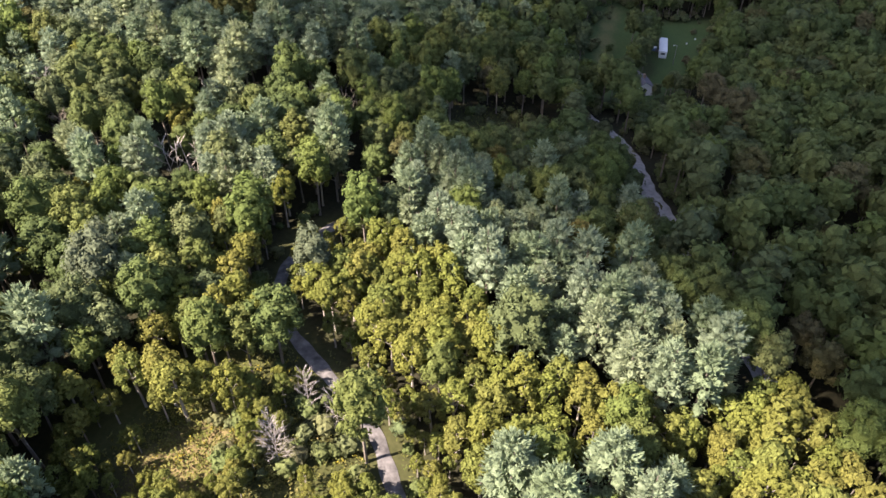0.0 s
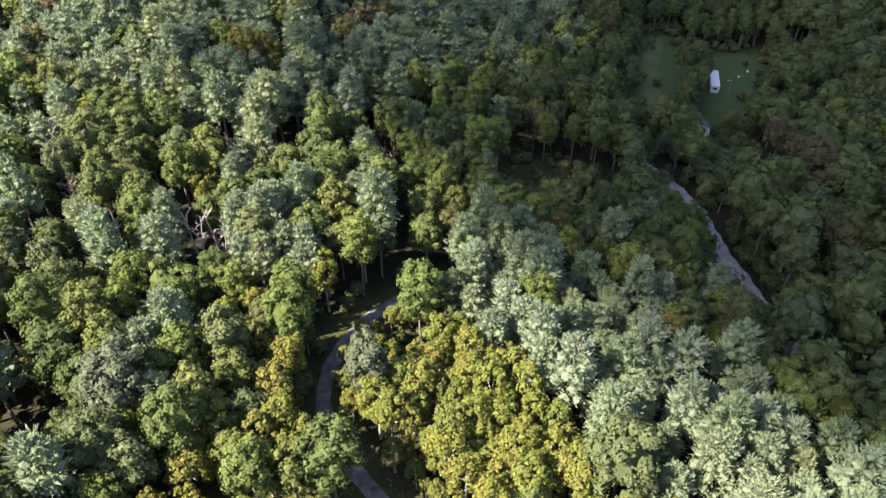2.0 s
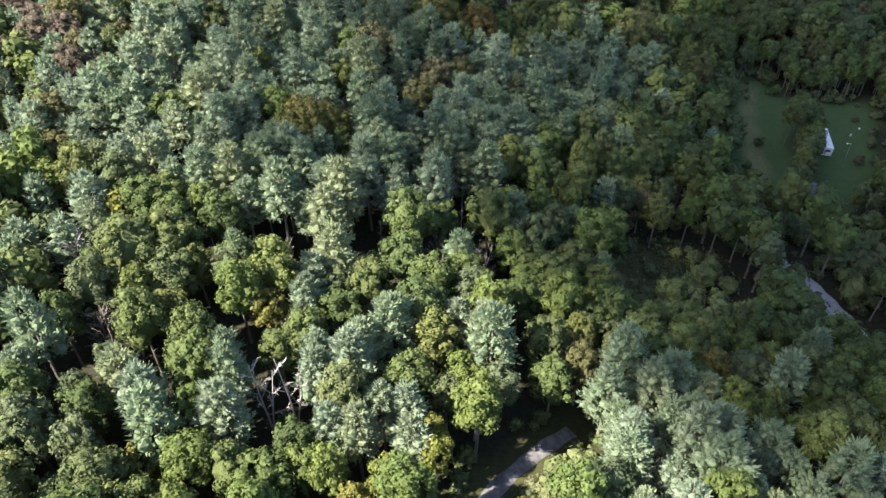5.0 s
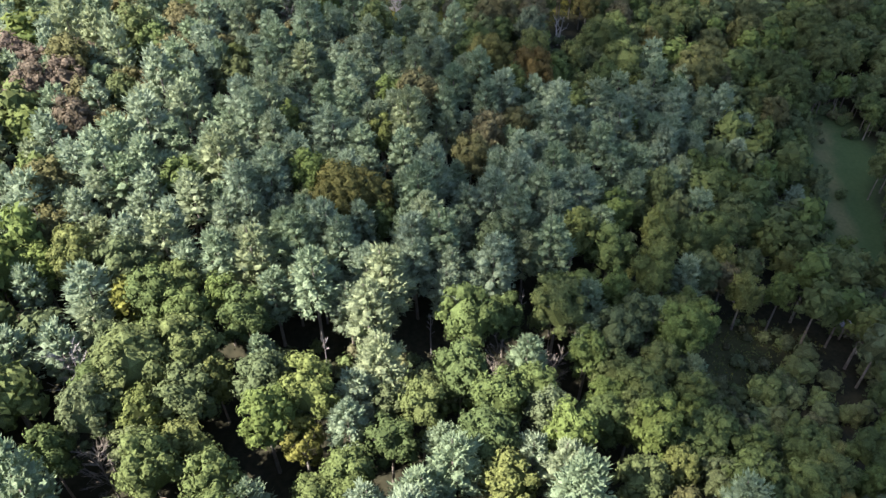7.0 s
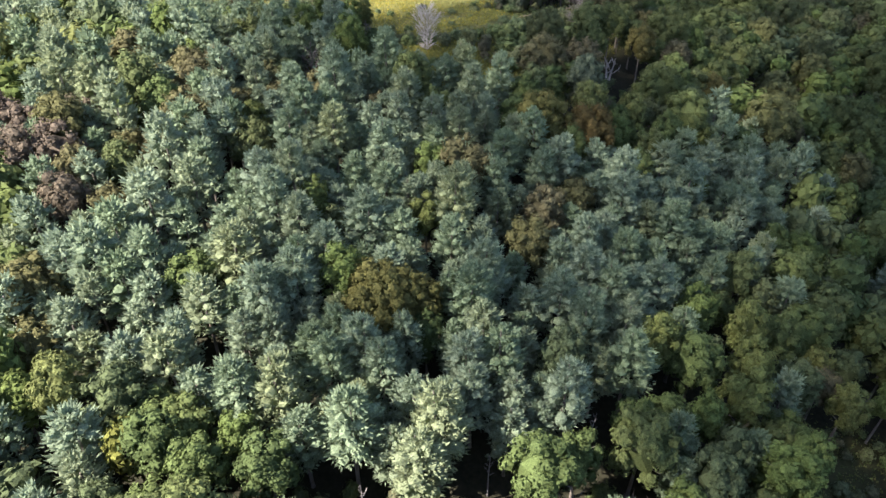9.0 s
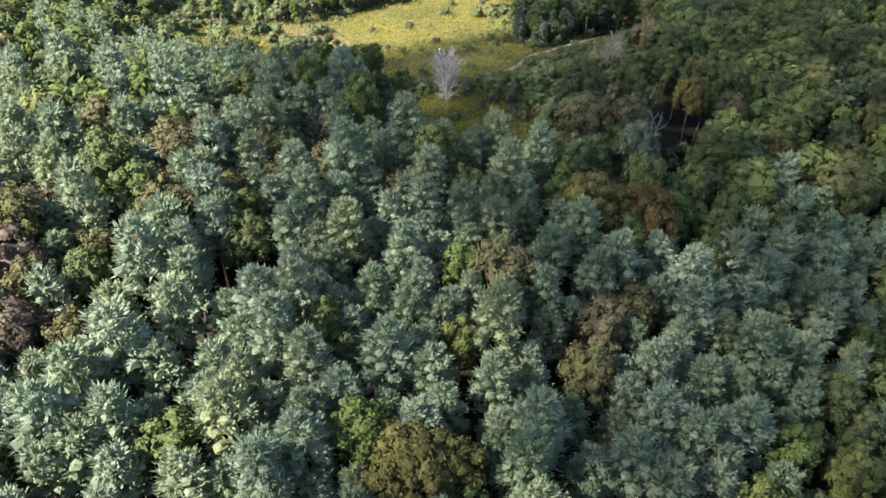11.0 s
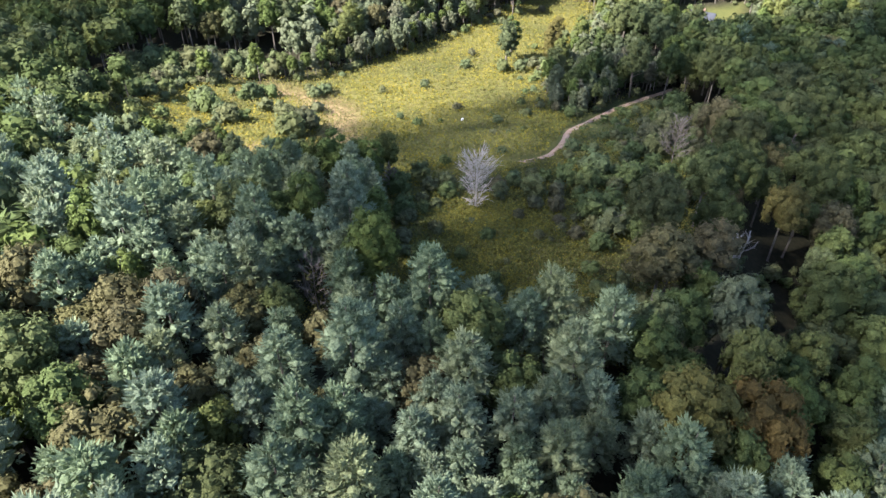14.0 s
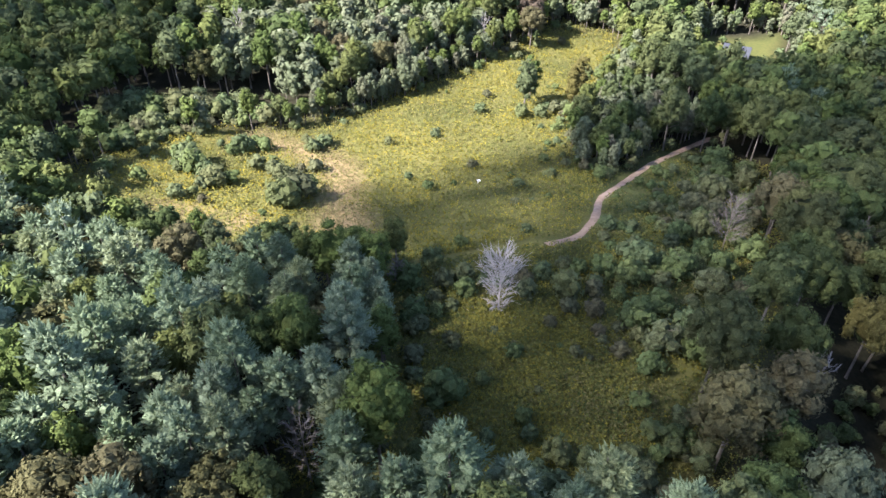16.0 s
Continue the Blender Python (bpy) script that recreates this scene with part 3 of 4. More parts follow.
# ---- where trees stand ----
CLEARINGS = [TAN_PATCH, TRACK_SIDE, UPPER_MEADOW, LOWER_MEADOW, YARD_STRIP, YARD, HOLLOW, FAR_YARD, FAR_FIELD]
LOW_GROWTH = [[(-24, 44), (-27, 52), (-26, 62), (-20, 66), (-9, 50), (-6, 40), (-16, 36)],  # scrub beside the lane
              [(-64, 221), (-34, 219), (-28, 232), (-62, 226)],
              [(-65, 250), (-64, 272), (-46, 268), (-28, 268), (-30, 246), (-44, 252)],
              [(-36, 246), (-30, 262), (-12, 300), (-2, 320), (10, 314), (-2, 286), (-12, 262), (-24, 244)],
              [(-142, 292), (-134, 332), (-104, 340), (-92, 326), (-116, 316), (-126, 300)],
              [(36, 98), (30, 128), (33, 150), (37, 168), (44, 170), (46, 104)],
              [(-40, 222), (-31, 226), (-25, 234), (-28, 244), (-35, 252), (-26, 254), (-18, 240), (-24, 224), (-34, 216)],
              [(-2, 132), (4, 151), (16, 152), (26, 162), (30, 146), (18, 130)],
              [(-22, 97), (-20, 104), (-12, 111), (-6, 108), (-10, 98), (-17, 94)],
              [(-31, 78), (-31, 98), (-17, 98), (-16, 86), (-23, 78)], [(-19, 71), (-9, 58), (-5, 49), (2, 36), (9, 36), (3, 52), (-5, 63), (-14, 75)], [(-51, 47), (-47, 60), (-38, 60), (-26, 50), (-17, 38), (-20, 28), (-34, 34)],
              [(47, 146), (66, 150), (68, 178), (46, 178)]]
# openings in the canopy down to the shaded floor: x, y, radius
HOLES = [(-50, 110, 5), (-48, 105, 4), (-56, 141, 4), (-50, 139.5, 3.5), (-60, 127, 4.5), (-84, 117, 4.5), (-60, 75, 5), (-77, 162, 3.5), (-72, 158, 3.5), (-69, 154, 3), (-70, 191, 3), (-75, 190, 4.5),
         (-60, 190, 2.5), (-36, 211, 3), (-18, 247, 3), (-89, 186, 4), (-70, 201, 3), (-18, 128, 3), (-17, 121, 3), (-18, 112, 3), (-21, 105, 3), (-42, 144, 3), (-58, 123, 3.5), (7, 160, 4)]
GLOOM = [[(-196, 384), (-142, 390), (-121, 333), (-138, 317), (-134, 289), (-136, 282), (-175, 285)], [(-115, 188), (-108, 182), (-99, 164), (-92, 156), (-96, 148), (-114, 150)]]  # open tall wood
DEAD_SPOTS = [(-51, 253.5), (-51, 113), (-48, 114), (-21, 52.5), (-14, 58.5), (-18.5, 61), (-80.5, 132), (-28.5, 142), (-21, 142), (-74, 121), (-10.3, 243.4), (-14, 272), (6.5, 272), (26.5, 305), (-71, 224), (-38, 146), (-52.3, 141), (-24.2, 155)]


def in_view(x, y):
    left = -66 - 0.44 * (y - 50)
    right = np.where(y < 280, 62 + 0.5 * (y - 50), 177 - 0.45 * (y - 280))
    return (x > left) & (x < right) & (y > 34) & (y < 455)


def clear_of(x, y):
    """Whether trees may stand at these places."""
    ok = (from_line(ROAD_WEST, x, y) > np.where(y < 62, 2.0, 3.3)) & (from_line(ROAD_EAST, x, y) > 2.7) & (from_line(TRACK, x, y) > 2.3)
    for poly in CLEARINGS:
        ok &= ~inside(poly, x, y)
    for dx, dy in DEAD_SPOTS:
        ok &= from_line([(dx, dy), (dx + 0.8, dy - 8)], x, y) > 3.1
    for hx, hy, hr in HOLES:
        ok &= from_line([(hx, hy), (hx + 0.3, hy - 4)], x, y) > hr * 0.75
    ok &= from_line([(56, 185), (52.5, 175)], x, y) > 4.9
    ok &= (from_line([(-6, 246), (-13, 228)], x, y) > 6.0) & (np.hypot(x + 15.5, y - 248) > 3.4)
    return ok


# the mix of kinds in each part of the woods, with the share of each
MIX = [
    (PINE_SPUR, (("white_pine", 0.94), ("maple_tree", 1.0))),
    (PINE_LOW, (("white_pine", 0.90), ("maple_tree", 1.0))),
    (PINE_RIDGE, (("white_pine", 0.88), ("oak_tree", 0.93), ("maple_tree", 0.97), ("turning_oak", 1.0))),
    ([(-50, 120), (-40, 117), (-33, 113), (-30, 104), (-37, 97), (-46, 108)], (("white_pine", 0.72), ("maple_tree", 0.9), ("oak_tree", 1.0))),
    ([(-34, 113), (-19, 115), (-19, 125), (-34, 126)], (("white_pine", 0.62), ("maple_tree", 0.85), ("oak_tree", 1.0))),
    ([(-44, 82), (-38, 98), (-30, 104), (-30, 114), (-19, 113), (-24, 100), (-31, 92), (-31, 76)], (("locust_tree", 0.45), ("maple_tree", 1.0))),
    ([(-112, 188), (-84, 192), (-62, 214), (-66, 250), (-110, 258), (-125, 230)], (("white_pine", 0.60), ("oak_tree", 0.76), ("maple_tree", 0.88), ("turning_oak", 1.0))),
    (GOLD_EAST, (("locust_tree", 0.94), ("maple_tree", 0.985), ("oak_tree", 1.0))),
    (GOLD_WEST, (("locust_tree", 0.70), ("maple_tree", 0.92), ("oak_tree", 1.0))),
    (FAR_BANK, (("poplar_tree", 0.62), ("maple_tree", 0.85), ("oak_tree", 0.97), ("turning_oak", 1.0))),
    (MIXED, (("white_pine", 0.44), ("oak_tree", 0.70), ("maple_tree", 0.88), ("turning_oak", 1.0))),
    ([(-200, 0), (-22, 0), (-22, 150), (-200, 150)], (("oak_tree", 0.48), ("maple_tree", 0.76), ("locust_tree", 0.80), ("white_pine", 0.985), ("turning_oak", 1.0))),
    ([(-34, 218), (80, 222), (80, 330), (-34, 330)], (("spreading_oak", 0.50), ("oak_tree", 0.75), ("maple_tree", 0.95), ("turning_oak", 1.0))),
    # mostly dark oaks, so leaf colour adds to the valley's deep shade
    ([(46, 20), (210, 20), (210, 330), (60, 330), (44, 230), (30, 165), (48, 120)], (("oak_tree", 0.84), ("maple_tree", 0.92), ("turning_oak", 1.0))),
    ([(-400, -100), (400, -100), (400, 700), (-400, 700)], (("oak_tree", 0.58), ("maple_tree", 0.91), ("white_pine", 0.98), ("turning_oak", 1.0)))]


# trees that stand out: kind, x, y, size, leaf, label
MARKED = [
    # this first row is placed to hide part of the east lane from the camera
    ("maple_tree", 33, 117, 1.0, None, None), ("oak_tree", 34.5, 123, 0.95, None, None), ("maple_tree", 30, 112, 1.0, None, None), ("oak_tree", 33.5, 129, 0.9, None, None),
    ("spreading_oak", -52, 163.5, 1.06, GOLD_OAK, "broad oak turned golden olive among pale pines"),
    ("oak_tree", -47.5, 164, 0.95, GOLD_OAK, "oak with golden olive leaves among pale pines"),
    ("spreading_oak", -20.5, 205.5, 0.98, RUST_OAK, "broad oak turned rusty orange at the pines' edge"),
    ("spreading_oak", -29, 204.5, 1.08, GOLD_OAK, "broad oak turned olive gold at the pines' edge"),
    ("turning_oak", -103, 192, 1.1, None, None), ("turning_oak", -98, 184, 1.0, None, None), ("turning_oak", -95, 161, 1.1, None, None),
    ("turning_oak", -92, 154, 0.9, None, None), ("turning_oak", -26.5, 229.5, 1.15, None, None), ("spreading_oak", -25.5, 240, 1.0, None, None), ("oak_tree", -19.6, 220, 1.1, GREY_GREEN, "broad grey-green broadleaf tree beside the pines"), ("oak_tree", -31, 214.5, 0.9, None, None), ("turning_oak", -24, 233, 0.8, None, None),
    ("oak_tree", -3.2, 247.5, 0.92, YELLOW_LEAF, "open tree with yellow leaves over a broken pale trunk"),
    ("turning_oak", -38.5, 379, 0.9, None, None), *[("poplar_tree", bx, by, bs, LEAF["maple_tree"], "rounded green tree standing alone in the meadow") for bx, by, bs in ((-42, 340, 0.95), (-38.8, 341, 1.05), (-40.5, 344, 1.0))],
    *[("poplar_tree", bx, by, bs, YELLOW_LEAF, "rounded olive-yellow tree standing alone in the meadow") for bx, by, bs in ((-30, 341, 0.95), (-26.6, 342, 1.0), (-28.5, 345, 1.0))],
    ("shrub", -43, 334.5, 1.2, None, None), ("shrub", -38.5, 335, 1.1, None, None), ("shrub", -31, 336, 1.2, None, None), ("shrub", -26, 337, 1.1, None, None), ("shrub", -34.6, 338, 1.0, None, None),
    ("oak_tree", 58, 208, 0.78, None, None), ("maple_tree", 57.5, 200, 0.55, None, None), ("oak_tree", 51, 184, 0.7, None, None), ("maple_tree", 62, 179, 0.5, None, None), ("maple_tree", 58, 175.5, 0.42, None, None),
    ("maple_tree", -19.8, 82.0, 1.0, GREY_GREEN, "tall grey-green broadleaf tree beside the gravel lane"),
    ("maple_tree", 22.6, 91, 0.95, YELLOW_LEAF, "rounded tree with yellowing leaves among pale pines"), ("maple_tree", 10.7, 121, 0.9, YELLOW_LEAF, "rounded tree with yellowing leaves at the pines' edge"),
    ("spreading_oak", -75, 194, 0.78, None, None), ("turning_oak", -56.5, 208, 0.85, None, None), ("turning_oak", -67, 213, 0.8, None, None), ("maple_tree", 10, 236, 1.0, YELLOW_LEAF, "rounded tree with yellowing leaves on the shaded slope"),
    *[("turning_oak", bx, by, bs, BROWN_OAK, "woodland oak with dull purplish brown leaves") for bx, by, bs in (
        (-109, 192, 1.0), (-102, 187, 1.05), (-97, 177, 0.95), (-96, 161, 1.0), (-104, 197, 0.9), (-107, 185, 1.0), (-94, 156, 0.85), (-98, 184, 0.8), (-115, 195, 1.0), (-110, 181, 0.9), (-38.5, 386, 1.1))],
    *[("turning_oak", bx, by, bs, None, None) for bx, by, bs in ((-94, 192, 0.8), (-89, 191, 0.8), (-91, 215, 1.0), (-86, 215.5, 0.95), (-78, 215, 0.85), (-90, 205, 0.85))],
    ("oak_tree", -49, 76, 1.15, GREY_GREEN, "broad grey-green broadleaf tree on the wooded slope"),
]


GAP = {"white_pine": 3.6, "oak_tree": 4.6, "spreading_oak": 6.6, "maple_tree": 4.0, "locust_tree": 2.5, "turning_oak": 4.8, "shrub": 2.4, "poplar_tree": 3.3}


def scatter():
    rng = np.random.default_rng(11)
    cell, taken, out = 8.0, {}, []

    def try_place(x, y, gap, made):
        key = (int(x // cell), int(y // cell))
        for i in range(-1, 2):
            for j in range(-1, 2):
                for px, py, pg in taken.get((key[0] + i, key[1] + j), ()):
                    if (px - x) ** 2 + (py - y) ** 2 < ((gap + pg) / 2) ** 2:
                        return
        taken.setdefault(key, []).append((x, y, gap))
        out.append(made)

    for row in MARKED:
        try_place(row[1], row[2], 3.6, row)
    darts = rng.uniform((-190, 34), (170, 455), (52000, 2))
    darts = darts[in_view(darts[:, 0], darts[:, 1])]
    darts = darts[clear_of(darts[:, 0], darts[:, 1])]
    px, py = darts[:, 0], darts[:, 1]
    zone = np.full(len(darts), len(MIX) - 1)
    for k in reversed(range(len(MIX))):
        zone[inside(MIX[k][0], px, py)] = k
    low = np.zeros(len(darts), bool)
    for poly in LOW_GROWTH:
        low |= inside(poly, px, py)
    thicket = inside(THICKET, px, py)
    gloom = inside(GLOOM[0], px, py) | inside(GLOOM[1], px, py)
    edge = np.minimum.reduce([from_line(poly + poly[:1], px, py) for poly in (UPPER_MEADOW, YARD, YARD_STRIP, FAR_YARD)]) < 6.0
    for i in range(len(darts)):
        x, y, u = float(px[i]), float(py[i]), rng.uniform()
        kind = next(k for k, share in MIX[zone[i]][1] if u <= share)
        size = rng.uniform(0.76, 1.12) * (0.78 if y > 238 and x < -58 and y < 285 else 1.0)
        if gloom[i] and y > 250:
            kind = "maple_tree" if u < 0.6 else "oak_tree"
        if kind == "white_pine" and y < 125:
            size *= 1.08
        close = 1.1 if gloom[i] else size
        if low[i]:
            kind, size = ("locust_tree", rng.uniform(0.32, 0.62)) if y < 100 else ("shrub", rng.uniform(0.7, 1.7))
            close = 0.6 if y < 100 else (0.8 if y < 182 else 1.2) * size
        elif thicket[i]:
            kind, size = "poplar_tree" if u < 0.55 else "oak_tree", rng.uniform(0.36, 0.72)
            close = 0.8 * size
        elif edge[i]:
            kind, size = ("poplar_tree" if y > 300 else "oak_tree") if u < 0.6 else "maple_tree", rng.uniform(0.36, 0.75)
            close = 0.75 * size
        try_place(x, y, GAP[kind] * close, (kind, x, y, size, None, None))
    return out


GROVE = scatter()


def stand(x, y, size, rng):
    return Matrix.Translation((x, y, float(land(x, y)))) @ Matrix.Rotation(rng.uniform(0, 6.28), 4, "Z") @ Matrix.Diagonal((size * rng.uniform(0.88, 1.14), size * rng.uniform(0.88, 1.14), size * rng.uniform(0.92, 1.08), 1))


def plant():
    rng = np.random.default_rng(3)
    middle = [(8, 30), (-20, 90), (-42, 190), (-48, 260), (-50, 330)]
    order = sorted(GROVE, key=lambda g: (g[5] is None and g not in MARKED, float(from_line(middle, g[1], g[2]))))
    singles, rest = {}, {}
    for g in order:
        few = singles.setdefault(g[0], [])
        (few if len(few) < (140 if g[0] in ("shrub", "poplar_tree") else 230 if g[0] in ("oak_tree", "maple_tree") else 280) else rest.setdefault(g[0], [])).append(g)
    for kind, rows in singles.items():
        forms = []
        for i, (_, x, y, size, leaf, label) in enumerate(rows):
            m = stand(x, y, size, rng)
            if leaf is not None:
                ob = tree_thing(kind, 900 + i, leaf, label)
                ob.matrix_basis = m
            elif len(forms) < 5:
                ob = tree_thing(kind, 100 + 10 * len(forms) + len(kind))
                ob.matrix_basis = m
                forms.append(ob)
            else:
                first = forms[i % 5]
                copy_thing(first, m @ Matrix.Diagonal([1 / k for k in first.scale] + [1]))
    # the rest of the woods, joined kind by kind
    for kind, rows in rest.items():
        close_by = np.array([float(from_line(middle, g[1], g[2])) < (75 if kind == "white_pine" else 52) and g[2] < 250 for g in rows])
        woods(kind, [g for g, k in zip(rows, close_by) if k], rng, 1)
        woods(kind, [g for g, k in zip(rows, close_by) if not k], rng, 2)


def woods(kind, rows, rng, light, forms=4, crowns=None):
    if not rows:
        return
    shapes = crowns or [crown_leaves(kind, 300 + k, light) for k in range(forms)]
    quads, tints, verts, faces = [], [], [], []
    for i, (_, x, y, size, *_more) in enumerate(rows):
        q = shapes[i % len(shapes)]
        m = np.array(stand(x, y, size, rng))
        quads.append(q @ m[:3, :3].T + m[:3, 3])
        tints.append(np.full(len(q), rng.uniform()))
        h = SHAPE[kind][0] * size
        tube(verts, faces, [(x, y, m[2, 3] - 0.6), (x + 0.1, y, m[2, 3] + h * 0.75)], [0.26 * size, 0.1 * size], 5)
    woods_ob = tagged(new("woods"), "dense stand of " + {"white_pine": "pale blue-green white pines", "oak_tree": "green broadleaf trees", "maple_tree": "olive-green broadleaf trees"}.get(kind, "early-autumn trees") + " over the hillside", "woods", kind="stuff")
    part("crown", leaf_mesh("crown", np.concatenate(quads), LEAF_MANY[kind], np.concatenate(tints)), None, woods_ob)
    part("trunk", faces_mesh("trunk", verts, faces, BARK), None, woods_ob)


plant()


def outer_woods():
    """The same woods going on beyond what is flown over."""
    rng = np.random.default_rng(21)
    ox, oy = np.meshgrid(np.arange(-250, 230, 8.5), np.arange(-60, 540, 8.5))
    ox, oy = ox.ravel() + rng.uniform(-3, 3, ox.size), oy.ravel() + rng.uniform(-3, 3, oy.size)
    keep = ~in_view(ox, oy) & clear_of(ox, oy)
    rows = [("oak_tree", float(x), float(y), rng.uniform(0.95, 1.3), None, None) for x, y in zip(ox[keep], oy[keep])]
    shapes = [broadleaf_crown(np.random.default_rng(60 + k), 15.0, 5.0, 7, 40, 1.2) for k in range(4)]
    woods("oak_tree", rows, rng, 2, crowns=shapes)


outer_woods()


# ---- dead trees ----
def dead_tree(x, y, height, seed, spread=0.32, limbs=26, fork=False, label="leafless dead tree with bare grey branches", thick=0.12, low=0.2, twigs=10, wood=None, fan=False):
    rng = np.random.default_rng(seed)
    ob = tagged(new("dead_tree"), label, "dead tree", "dead trees")
    ob.matrix_basis = Matrix.Translation((x, y, float(land(x, y))))
    stems = [(0.0, 0.0)] if not fork else [(-0.12, 0.05), (0.14, -0.03)]
    v, f = [], []
    for lx, ly in stems:
        tip = np.array([lx * height, ly * height, height])
        bend = rng.normal(0, 0.02, 2) * height
        mid = tip * 0.5 + np.array([bend[0], bend[1], 0])
        tube(v, f, [(0, 0, -0.5), tuple(mid * 0.5), tuple(mid), tuple(tip)], [thick, thick * 0.8, thick * 0.55, 0.03], 6)
        for i in range(limbs // len(stems)):
            u = low + (0.96 - low) * (i + rng.uniform()) / (limbs // len(stems))
            root = mid * (u / 0.5) if u < 0.5 else mid + (tip - mid) * ((u - 0.5) / 0.5)
            a = i * 2.4 + rng.uniform(-0.5, 0.5)
            ln = height * spread * ((0.55 + 0.6 * math.sin(math.pi * u ** 1.2)) if fan else (1.1 - 0.75 * u)) * rng.uniform(0.6, 1.15)
            out = np.array([math.cos(a), math.sin(a), (0.3 + 0.5 * u) * (1 if u > 0.3 else rng.uniform(-1.0, 1.5)) if fan else 0.2 + 0.9 * u])
            p1, p2 = root + out * ln * 0.5, root + out * ln + np.array([0, 0, 0.3 * ln])
            bv, bf = [], []
            tube(bv, bf, [tuple(root), tuple(p1), tuple(p2)], [thick * 0.28, thick * 0.18, 0.02], 4)
            for _ in range(twigs):
                s = rng.uniform(0.3, 0.95)
                r2 = root + (p2 - root) * s
                w = out * 0.8 + rng.normal(0, 0.42, 3) + np.array([0, 0, 0.25])
                tube(bv, bf, [tuple(r2), tuple(r2 + w * ln * 0.36)], [0.035, 0.014], 3)
            part("branch", faces_mesh("branch", bv, bf, wood or DEAD_WOOD), None, ob)
    part("trunk", faces_mesh("trunk", v, f, wood or DEAD_WOOD), None, ob)
    return ob


dead_tree(-50.6, 252.6, 10.2, 1, 0.25, 96, thick=0.16, low=0.06, twigs=8, wood=PALE_WOOD, fan=True, label="large leafless dead tree with pale grey branches in the meadow")
dead_tree(-50, 110.5, 12.5, 2, 0.22, 18, True, thick=0.17, wood=PALE_WOOD)
dead_tree(-47, 111.5, 12.5, 3, 0.22, 18, True, thick=0.17, wood=PALE_WOOD)
dead_tree(-21, 52.5, 10, 4, 0.24, 44, thick=0.09)
dead_tree(-14, 58.5, 9, 5, 0.22, 36, thick=0.08)
dead_tree(-18.5, 61, 8.5, 6, 0.22, 26, thick=0.08)
dead_tree(-80.5, 132, 12, 7, 0.3, 30)
dead_tree(-28.5, 142, 9, 8, 0.3, 30, thick=0.09, twigs=12, wood=BARK)
dead_tree(-21, 142, 9, 9, 0.3, 30, True, thick=0.09, twigs=12, wood=BARK)
dead_tree(-74, 121, 10, 10, 0.32, 30, twigs=12, wood=BARK)
dead_tree(-10.3, 243.4, 6.5, 11, 0.36, 10, True, "broken pale dead trunk with two bare stubs", 0.36, 0.45, wood=PALE_WOOD)
dead_tree(-14, 272, 10, 12, 0.34, 40, thick=0.09, twigs=14, wood=BARK)
dead_tree(6.5, 272, 11, 13, 0.32, 34, thick=0.09, twigs=14, wood=BARK)
dead_tree(-116, 358, 15, 14, 0.26, 44)
dead_tree(-52, 374, 11, 15, 0.26, 26)
dead_tree(-76, 384, 13, 16, 0.26, 34)
dead_tree(26.5, 305, 9, 17, 0.34, 34, thick=0.10, twigs=12)
dead_tree(-71, 224, 11, 18, 0.24, 34, thick=0.10, twigs=12, wood=BARK)
dead_tree(-65, 258, 5.5, 19, 0.36, 34, thick=0.07, twigs=12, wood=BARK)
dead_tree(-38, 146, 8, 20, 0.14, 8, label="slender bare pale trunk at the wood's edge", thick=0.12, low=0.5, twigs=4)
dead_tree(-52.3, 141, 8, 21, 0.14, 8, label="slender bare pale trunk in a gap of the woods", thick=0.10, low=0.5, twigs=4)
dead_tree(-24.2, 155, 7, 22, 0.14, 8, label="slender bare pale trunk in a gap of the woods", thick=0.10, low=0.5, twigs=4)
for bx, by, seed in ((-19, 343, 23), (-11, 334, 24), (-5, 328, 25), (-3.8, 329, 26)):
    dead_tree(bx, by, 7.5, seed, 0.12, 8, label="slender pale birch trunk standing bare among young trees", thick=0.09, low=0.5, twigs=4, wood=PALE_WOOD)


def fallen_branch(x, y, length, turn, seed):
    rng = np.random.default_rng(seed)
    ob = tagged(new("fallen_branch"), "pale broken branch lying in the grass", "branch", "fallen branches")
    ob.matrix_basis = Matrix.Translation((x, y, float(land(x, y)) + 0.15)) @ Matrix.Rotation(radians(turn), 4, "Z")
    v, f = [], []
    tube(v, f, [(0, 0, 0), (length * 0.5, 0.15, 0.25), (length, 0, 0.1)], [0.10, 0.07, 0.02], 6)
    part("stem", faces_mesh("stem", v, f, PALE_WOOD), None, ob)
    for k in range(5):
        s0 = length * rng.uniform(0.25, 0.85)
        v, f = [], []
        tube(v, f, [(s0, 0.1, 0.2), (s0 + rng.uniform(0.4, 1.1), rng.choice([-1, 1]) * rng.uniform(0.4, 1.0), rng.uniform(0.3, 0.8))], [0.05, 0.015], 4)
        part("twig", faces_mesh("twig", v, f, PALE_WOOD), None, ob)


fallen_branch(-49.8, 252.0, 3.6, -35, 31)
fallen_branch(-52.4, 252.6, 2.4, 190, 32)
fallen_branch(-57.6, 233.0, 1.6, 20, 33)


# ---- buildings in the valley ----
def box(bm, x0, y0, z0, x1, y1, z1, bevel=0.0):
    made = bmesh.ops.create_cube(bm, size=1)["verts"]
    for v in made:
        v.co = Vector(((x0 + x1) / 2 + v.co.x * (x1 - x0), (y0 + y1) / 2 + v.co.y * (y1 - y0), (z0 + z1) / 2 + v.co.z * (z1 - z0)))
    if bevel:
        bmesh.ops.bevel(bm, geom=list({e for v in made for e in v.link_edges}), offset=bevel, segments=2, affect="EDGES")
    return bm


